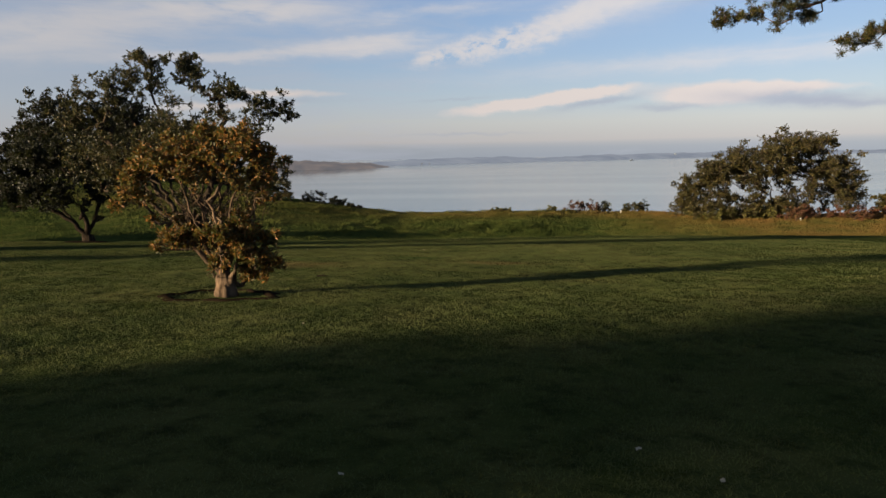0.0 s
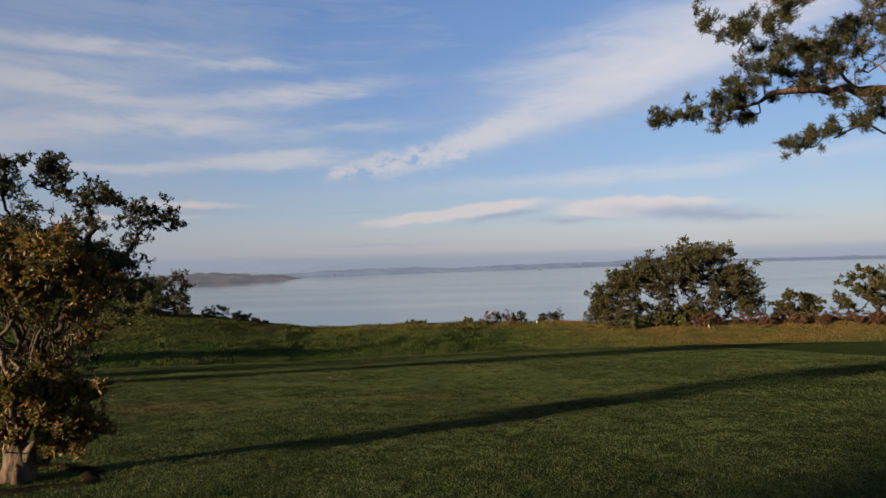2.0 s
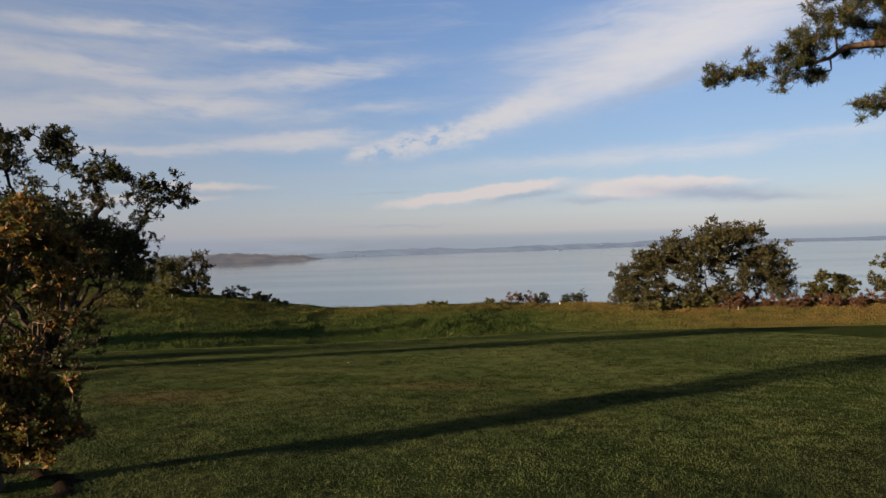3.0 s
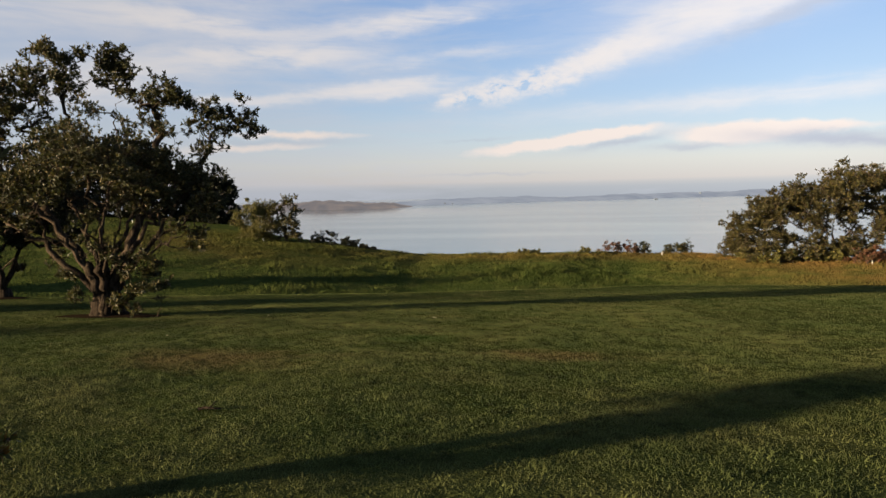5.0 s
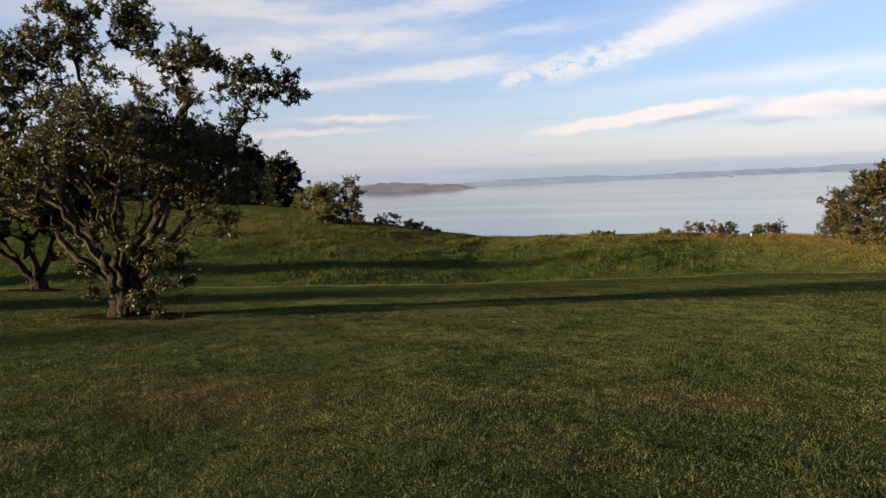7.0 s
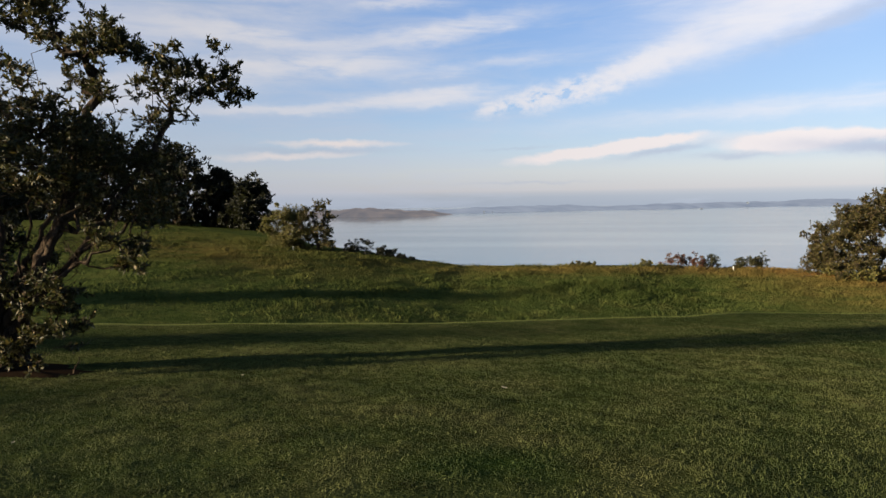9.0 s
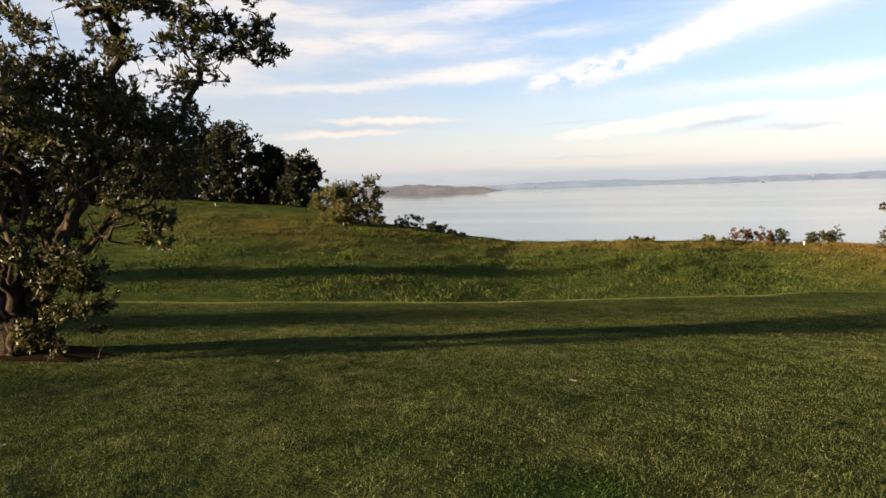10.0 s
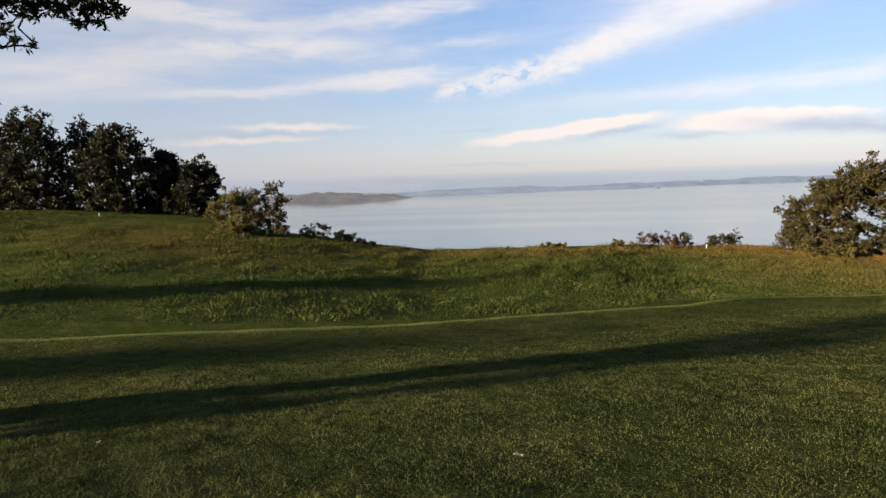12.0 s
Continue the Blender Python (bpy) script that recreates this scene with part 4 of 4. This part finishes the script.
# the wide tree on the crest and its neighbours
rng = np.random.RandomState(5)
outline = ([-9.2, -8.4, -6, -3.5, -0.5, 2, 4.6, 5.8, 7.5, 9.0], [1.6, 3.4, 5.3, 6.5, 7.3, 7.8, 7.9, 6.3, 4.6, 2.9])
wide = []
for k in range(150):
    x = -9.0 + 18.0 * ((k * 0.618) % 1)
    dome = float(np.interp(x, *outline)) + rng.uniform(-0.5, 0.3)
    z = dome * (1 - 0.42 * rng.uniform() ** 1.6)
    wide.append((x, rng.uniform(-3.6, 3.6) * math.sqrt(max(0.1, 1 - (x / 10) ** 2)), z, rng.uniform(0.5, 1.0), int(rng.uniform(26, 52)), 0.6))
for k in range(84):
    x = rng.uniform(-9.4, 8.6)
    wide.append((x, rng.uniform(-3, 1.0), rng.uniform(0.5, 0.62 * float(np.interp(x, *outline))), rng.uniform(0.45, 0.8), int(rng.uniform(16, 36)), 0.7))
for k in range(24):
    wide.append((-9.2 + 0.45 * k, -2.6 - 1.2 * rng.uniform(), rng.uniform(0.2, 1.5), rng.uniform(0.5, 0.8), 34, 0.7))
make_tree("spreading_tree", at_ground(33.6, 66.0), [
    [(0.5, 0, -0.2), (0.4, 0, 0.9), (-1.2, -0.3, 2.0), (-4.0, -0.5, 3.4)], [(0.4, 0, 0.8), (0.2, 0.3, 2.2), (-0.6, 0.5, 4.6)], [(0.4, 0, 0.8), (1.8, 0.2, 1.9), (4.2, 0.2, 3.4)], [(0.4, 0, 0.9), (1.4, -0.4, 2.4), (2.2, -0.6, 4.8)], [(0.4, 0, 0.7), (-2.2, 0.4, 1.4), (-6.4, 0.6, 2.4)], [(0.4, 0, 0.7), (3.0, -0.6, 1.3), (7.0, -0.8, 2.6)]],
    wide, 85, leaf_olive, bark_limb, "broad spreading evergreen tree on the cliff top crest", thick=0.5, leaf=(0.155, 0.070), per=11, spread=0.9, fill=1.75, swell=1.3, spray=7, bare=40, power=0.72, wander=0.3, step=0.8, flare=1.3, trunk_top=0.9, thin=0.02, rise_bias=0.8)


def bush(name, x, y, wide_, tall, seed, mat, label, n=12, leaf=0.2, category="shrub", group="", count=60, lean=(0, 0), r=0.27, low=0.16, spray=4):
    g = np.random.RandomState(seed)
    cl = crown_clumps(g, n, (wide_ * 0.5, wide_ * 0.38), tall * low, tall * 0.86, r * min(wide_, tall), count, lean)
    st = [[(0, 0, -0.1), (0.0, 0, 0.12 * tall), (-0.18 * wide_, 0, 0.5 * tall)], [(0, 0, 0.1 * tall), (0.05 * wide_, 0.05, 0.6 * tall)], [(0, 0, 0.1 * tall), (0.2 * wide_, 0, 0.45 * tall)]]
    return make_tree(name, at_ground(x, y, 0.1), st, cl, seed, mat, bark_dark, label, category, group, thick=0.035 * tall + 0.02, leaf=(leaf, leaf * 0.48),
                     per=9, step=0.12 * tall, trunk_top=0.15 * tall, thin=0.007, flare=1.2, sides=7, flutes=0, limb_name="stem", boughs=False, spray=spray, fill=0.8)


bush("shrub", 45.4, 63.5, 6.0, 2.9, 91, leaf_olive, "rounded olive shrub on the crest", 26, 0.22, r=0.22, low=0.1)
bush("spreading_shrub", 54.5, 63.0, 9.5, 5.8, 92, leaf_olive, "broad olive shrub with open twiggy gaps", 34, 0.24, r=0.18)
bush("olive_shrub", -19.7, 66.0, 4.7, 3.7, 93, leaf_pale, "rounded olive shrub touching the grass of the hill crest", 38, 0.12, count=120, low=0.02)
bush("twiggy_shrub", -17.1, 66.4, 3.9, 4.6, 94, leaf_olive, "dark open twiggy shrub on the hill crest", 20, 0.17, count=60, r=0.22, low=0.02)
for k, (x, y, w, h) in enumerate([(-14.3, 66.6, 1.5, 1.1), (-13.1, 66.9, 1.7, 1.35), (-11.5, 66.8, 1.2, 0.95), (-10.7, 66.8, 1.1, 0.85), (-9.7, 66.7, 0.8, 0.5), (-8.8, 66.6, 0.7, 0.4)]):
    bush("low_shrub", x, y, w, h, 100 + k, leaf_wood_shaded, "small dark shrub on the grassy crest", 7, 0.13, group="dark shrubs on the crest", count=34, r=0.36)
for k, (x, y, w, h, m) in enumerate([(14.9, 70.2, 2.2, 1.4, leaf_red), (16.6, 70.2, 1.6, 1.25, leaf_red), (17.7, 70.4, 1.6, 1.4, leaf_dark), (20.1, 70.4, 0.9, 0.8, leaf_dark), (21.0, 70.4, 1.5, 1.3, leaf_dark), (21.9, 70.4, 1.2, 1.2, leaf_dark), (11.6, 68.3, 1.0, 0.75, leaf_pale), (5.6, 66.4, 1.3, 0.6, leaf_pale), (6.6, 66.4, 0.9, 0.45, leaf_pale)]):
    bush("low_shrub", x, y, w, h, 120 + k, m, "small twiggy shrub on the crest above the sea", 7, 0.14, group="shrubs along the crest", count=32, r=0.36)
g = np.random.RandomState(8)
for k in range(22):
    x = 25 + 1.45 * k + g.uniform(-0.4, 0.4)
    y = float(np.interp(x, *CREST_Y)) - 2.2 + g.uniform(-1.2, 0.8)
    bush("bracken", x, y, g.uniform(1.8, 2.8), g.uniform(0.9, 1.5), 150 + k, leaf_red if k > 5 else leaf_pale, "reddish brown bracken clump at the foot of the trees" if k > 5 else "olive bracken clump on the crest",
         6, 0.16, "bracken", "bracken along the crest", 32, r=0.4)

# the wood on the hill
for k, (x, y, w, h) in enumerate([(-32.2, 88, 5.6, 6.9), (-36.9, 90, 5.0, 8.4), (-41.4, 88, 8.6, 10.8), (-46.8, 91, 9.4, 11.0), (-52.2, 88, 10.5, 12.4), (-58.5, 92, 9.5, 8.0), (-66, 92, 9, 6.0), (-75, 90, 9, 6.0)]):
    bush("wood_tree", x, y, w, h, 200 + k, leaf_wood_shaded, "tall dense dark evergreen tree on the hilltop", 66, 0.40, "tree", "trees of the hill wood", 32, r=0.18, low=0.02, spray=4)
# trees outside the walk, whose shade lies on the grass
bush("shade_tree", -17.75, -7.6, 10.2, 8.5, 230, leaf_dark, "dense dark evergreen tree behind the lawn", 30, 0.40, "tree", "trees beside the lawn", 64, r=0.32)
bush("shade_tree", -44.0, 32.1, 3.4, 6.8, 231, leaf_dark, "dark evergreen tree beside the hill", 20, 0.34, "tree", "trees beside the lawn", 60, r=0.26)
# added out of view: its raised crown only drops a patch of shade
bush("shade_tree", -37.5, 1.5, 2.4, 4.15, 232, leaf_dark, "unseen slender tree added to shade the lawn", 10, 0.18, "tree", "trees beside the lawn", 110, r=0.16, low=0.78)
bush("shade_tree", -37.9, 7.5, 2.4, 4.8, 233, leaf_dark, "narrow dark evergreen tree beside the lawn", 18, 0.26, "tree", "trees beside the lawn", 50, r=0.30, low=0.3)


# ---- bare soil round the trunks ----
def soil_ring(x, y, w, d, seed, inner=0.12):
    g = np.random.RandomState(seed)
    a = np.linspace(0, 2 * np.pi, 40, endpoint=False)
    edge = 1 + 0.10 * np.sin(3 * a + g.uniform(0, 6)) + 0.08 * np.sin(7 * a + g.uniform(0, 6)) + 0.04 * g.normal(size=40)
    v, f = [], []
    for k, s_ in enumerate((1.0, 1.0 - (1.0 - inner) * 0.25, 1.0 - (1.0 - inner) * 0.62, inner)):
        px, py = x + w * s_ * edge * np.cos(a), y + d * s_ * edge * np.sin(a)
        v.append(np.stack([px, py, height(px, py) + (0.004, 0.02, 0.03, 0.05 if inner < 0.5 else 0.004)[k] + 0.006 * g.normal(size=40) * (k > 0)], -1))
    n = np.arange(40)
    for k in range(3):
        f.append(np.stack([k * 40 + n, k * 40 + (n + 1) % 40, (k + 1) * 40 + (n + 1) % 40, (k + 1) * 40 + n], -1))
    return thing("soil_patch", quick_mesh("soil_patch", np.concatenate(v), np.concatenate(f), True), soil_mat, "bare dark soil ring round a tree trunk", "soil", kind="structure")


soil_ring(-3.28, 9.34, 0.86, 0.60, 1, 0.78)
soil_ring(-7.8, 20.0, 1.15, 0.62, 2)
soil_ring(-13.9, 24.85, 0.8, 0.55, 3)


# ---- white marker posts and litter ----
def post(x, y, tall, wide_):
    bm = bmesh.new()
    bmesh.ops.create_cone(bm, cap_ends=True, segments=10, radius1=wide_, radius2=wide_ * 0.92, depth=tall)
    bmesh.ops.translate(bm, verts=bm.verts, vec=(0, 0, tall / 2 - 0.05))
    top = [e for e in bm.edges if all(v.co.z > tall * 0.7 for v in e.verts)]
    bmesh.ops.bevel(bm, geom=top, offset=wide_ * 0.35, segments=2, affect="EDGES")
    me = bpy.data.meshes.new("marker_post")
    bm.to_mesh(me)
    bm.free()
    ob = thing("marker_post", me, white_mat, "short white painted marker post in rough grass", "post", "white posts along the crest")
    ob.location = at_ground(x, y, 0.0)
    return ob


for x, y, tall in [(-18.75, 64.6, 0.45), (19.2, 69.2, 0.5), (33.6, 60.0, 0.5), (-37.8, 77.4, 0.5)]:
    post(x, y, 0.85 * tall, 0.038)


def litter(x, y, size, seed):
    g = np.random.RandomState(seed)
    n = 7
    s_ = np.linspace(0, 1, n)
    half = 0.32 * size * np.sin(np.pi * np.clip(s_, 0.04, 0.96)) ** 0.8
    turn = g.uniform(0, 6.28)
    lift_ = 0.022 + 0.25 * size * (s_ - 0.5) ** 2 + 0.05 * size * g.normal(size=n)
    rows = []
    for side in (-1, 0, 1):
        rows.append(np.stack([(s_ - 0.5) * size * math.cos(turn) - side * half * math.sin(turn), (s_ - 0.5) * size * math.sin(turn) + side * half * math.cos(turn), lift_ + 0.12 * size * abs(side)], -1))
    v = np.concatenate(rows)
    i = np.arange(n - 1)
    f = np.concatenate([np.stack([k * n + i, k * n + i + 1, (k + 1) * n + i + 1, (k + 1) * n + i], -1) for k in range(2)])
    ob = thing("fallen_leaf", quick_mesh("fallen_leaf", v, f, True), dead_leaf_mat, "pale curled dead leaf lying on the lawn", "leaf", "fallen leaves on the lawn")
    ob.location = at_ground(x, y, 0.0)
    return ob


for k, (x, y, size) in enumerate([(-0.62, 19.86, 0.085), (-1.54, 6.95, 0.05), (1.05, 3.44, 0.05), (-4.33, 20.15, 0.06), (-0.51, 3.13, 0.035), (1.33, 3.04, 0.04), (-4.95, 16.66, 0.05)]):
    litter(x, y, size, 300 + k)


def stick(points, thick_, mat, label, seed):
    """A fallen bit of branch with a side spur."""
    g = np.random.RandomState(seed)
    p = np.array(points, float)
    p[:, 2] += height(p[:, 0], p[:, 1])
    root = empty_thing("stick", tuple(p[0]), label, "stick")
    part("shaft", tube_mesh("shaft", p - p[0], np.linspace(thick_, 0.4 * thick_, len(p)), 7, g, 0.12), mat, root)
    m = (p[1] + p[2]) / 2 - p[0]
    part("spur", tube_mesh("spur", [m, m + (0.03, 0.02, 0.02), m + (0.05, 0.05, 0.05)], [0.4 * thick_, 0.3 * thick_, 0.15 * thick_], 5, g, 0.1), mat, root)


stick([(-2.38, 11.90, 0.02), (-2.32, 11.92, 0.03), (-2.25, 11.90, 0.028), (-2.18, 11.93, 0.02)], 0.017, bark_knotty_shaded, "short dark broken stick lying on the lawn", 5)
stick([(-6.72, 19.90, 0.0), (-6.70, 19.92, 0.10), (-6.64, 19.93, 0.19), (-6.62, 19.90, 0.27)], 0.012, bark_grey, "thin pale stick standing in the soil beside the trunk", 6)


# ---- specks across the bay ----
def far_house(az, far, z, w, tall):
    a = radians(az)
    root = empty_thing("house", (far * math.sin(a), far * math.cos(a), z), "small white house on the far hazy shore", "house", "houses on the far shore")
    root.rotation_euler = (0, 0, -a)
    # the roof borrows the coast's glowing haze colour
    for name, v, f, m in (("wall", [(sx * w, sy * w * 0.6, sz * tall) for sz in (-1, 1) for sx, sy in ((-1, -1), (1, -1), (1, 1), (-1, 1))], [(0, 1, 5, 4), (1, 2, 6, 5), (2, 3, 7, 6), (3, 0, 4, 7)], wall_mat),
                          ("roof", [(-w * 1.1, -w * 0.7, tall), (w * 1.1, -w * 0.7, tall), (w * 1.1, w * 0.7, tall), (-w * 1.1, w * 0.7, tall), (-w * 0.7, 0, tall * 1.7), (w * 0.7, 0, tall * 1.7)], [(0, 1, 5, 4), (2, 3, 4, 5)], far_mat)):
        me = bpy.data.meshes.new(name)
        me.from_pydata(v, [], f)
        part(name, me, m, root)


for az, far, z, w, tall in [(-1.9, 1496, -15, 2.2, 1.2), (-1.2, 1500, -15.5, 1.6, 0.9), (19.8, 2520, -3.5, 4.2, 2.6)]:
    far_house(az, far, z, w, tall)
me = bpy.data.meshes.new("boat")
me.from_pydata([(-6, 0, 0), (-4.5, -1.6, 0), (5, -1.6, 0), (5, 1.6, 0), (-4.5, 1.6, 0), (-7, 0, 2), (-4.5, -2, 1.8), (5, -2, 1.8), (5, 2, 1.8), (-4.5, 2, 1.8), (-2, -1.2, 1.8), (3, -1.2, 1.8), (3, 1.2, 1.8), (-2, 1.2, 1.8), (-1.4, -1, 3.6), (2.6, -1, 3.6), (2.6, 1, 3.6), (-1.4, 1, 3.6)], [],
               [(0, 1, 6, 5), (1, 2, 7, 6), (2, 3, 8, 7), (3, 4, 9, 8), (4, 0, 5, 9), (5, 6, 7, 8, 9), (10, 11, 15, 14), (11, 12, 16, 15), (12, 13, 17, 16), (13, 10, 14, 17), (14, 15, 16, 17)])
boat = thing("boat", me, wall_mat, "small white boat on the calm far water", "boat")
boat.location = (1830 * math.sin(radians(16.3)), 1830 * math.cos(radians(16.3)), SEA)


# ---- grass ----
def blades(name, xs, ys, tall, wide_, mat, label, seed, bend):
    g = np.random.RandomState(seed)
    n = len(xs)
    base = np.stack([xs, ys, height(xs, ys) - 0.005], -1)
    a = g.uniform(0, 6.283, n)
    side = np.stack([np.cos(a), np.sin(a), 0 * a], -1) * (wide_ * g.uniform(0.6, 1.3, n) * 0.5)[:, None]
    lean = np.stack([g.normal(size=n) * bend, g.normal(size=n) * bend, np.ones(n)], -1) * tall[:, None]
    v = np.stack([base - side, base + side, base + lean], 1).reshape(-1, 3)
    return thing(name, quick_mesh(name, v, np.arange(n * 3).reshape(-1, 3)), mat, label, "grass", kind="stuff")


g = np.random.RandomState(77)
n = 480000
x1, y1 = g.uniform(-8, 8, n), g.uniform(2.5, 20, n)
n = 560000
x2, y2 = g.uniform(-18, 19, n), g.uniform(5, 36.5, n)
n = 430000
x3, y3 = g.uniform(-5.5, 5.5, n), g.uniform(2.6, 24, n)
xs, ys = np.concatenate([x1, x2, x3]), np.concatenate([y1, y2, y3])
kind = np.repeat([0, 1, 2], [len(x1), len(x2), len(x3)])
tuft = np.clip(0.5 + 1.5 * (0.5 * mottle(xs, ys, 0.30, 31) + 0.5 * mottle(xs, ys, 0.12, 32) + 0.3 * mottle(xs, ys, 1.1, 33) - 0.65), 0, 1)
keep = (ys < np.interp(xs, *LAWN_EDGE) - 0.1) & (g.uniform(size=len(xs)) < 0.42 + 0.5 * tuft)
for cx, cy, w, d in ((-7.8, 20.0, 1.1, 0.6), (-13.9, 24.85, 0.75, 0.5)):
    keep &= ((xs - cx) / w) ** 2 + ((ys - cy) / d) ** 2 > 1
xs, ys, tuft, kind = xs[keep], ys[keep], tuft[keep], kind[keep]
mown = np.clip((np.interp(xs, *LAWN_EDGE) - ys) / 5.0, 0.55, 1)
tall = np.choose(kind, [0.008 + 0.016 * tuft, 0.018 + 0.012 * tuft, 0.016 + 0.028 * tuft]) * mown * g.uniform(0.6, 1.35, len(xs))
blades("lawn_grass", xs, ys, tall, np.choose(kind, [0.010, 0.016, 0.0060]), blade_mat, "short uneven green lawn grass with clover tufts", 78, np.choose(kind, [0.95, 0.6, 0.6]))
n = 210000
xs = g.uniform(-50, 62, n)
up = g.uniform(0, 1, n) ** 0.8
fy, cy = np.interp(xs, *FOOT_Y), np.interp(xs, *CREST_Y)
ys = fy + (cy + 1.5 - fy) * up
clump = np.clip(0.5 + 1.6 * (0.6 * mottle(xs, ys, 2.6, 35) + 0.5 * mottle(xs, ys, 0.9, 36) - 0.55), 0, 1)
weedy = 1 + 0.5 * np.exp(-((xs - 8) / 7) ** 2 - ((up - 0.55) / 0.28) ** 2)
bank_grass = blades("bank_grass", xs, ys, (0.05 + 0.24 * clump ** 2) * weedy * g.uniform(0.5, 1.4, n), 0.05 + 0 * xs, rough_mat, "long rough green and straw grass on the bank", 79, 0.8)
store(bank_grass.data, "dry", np.repeat(dryness(xs, ys), 3))
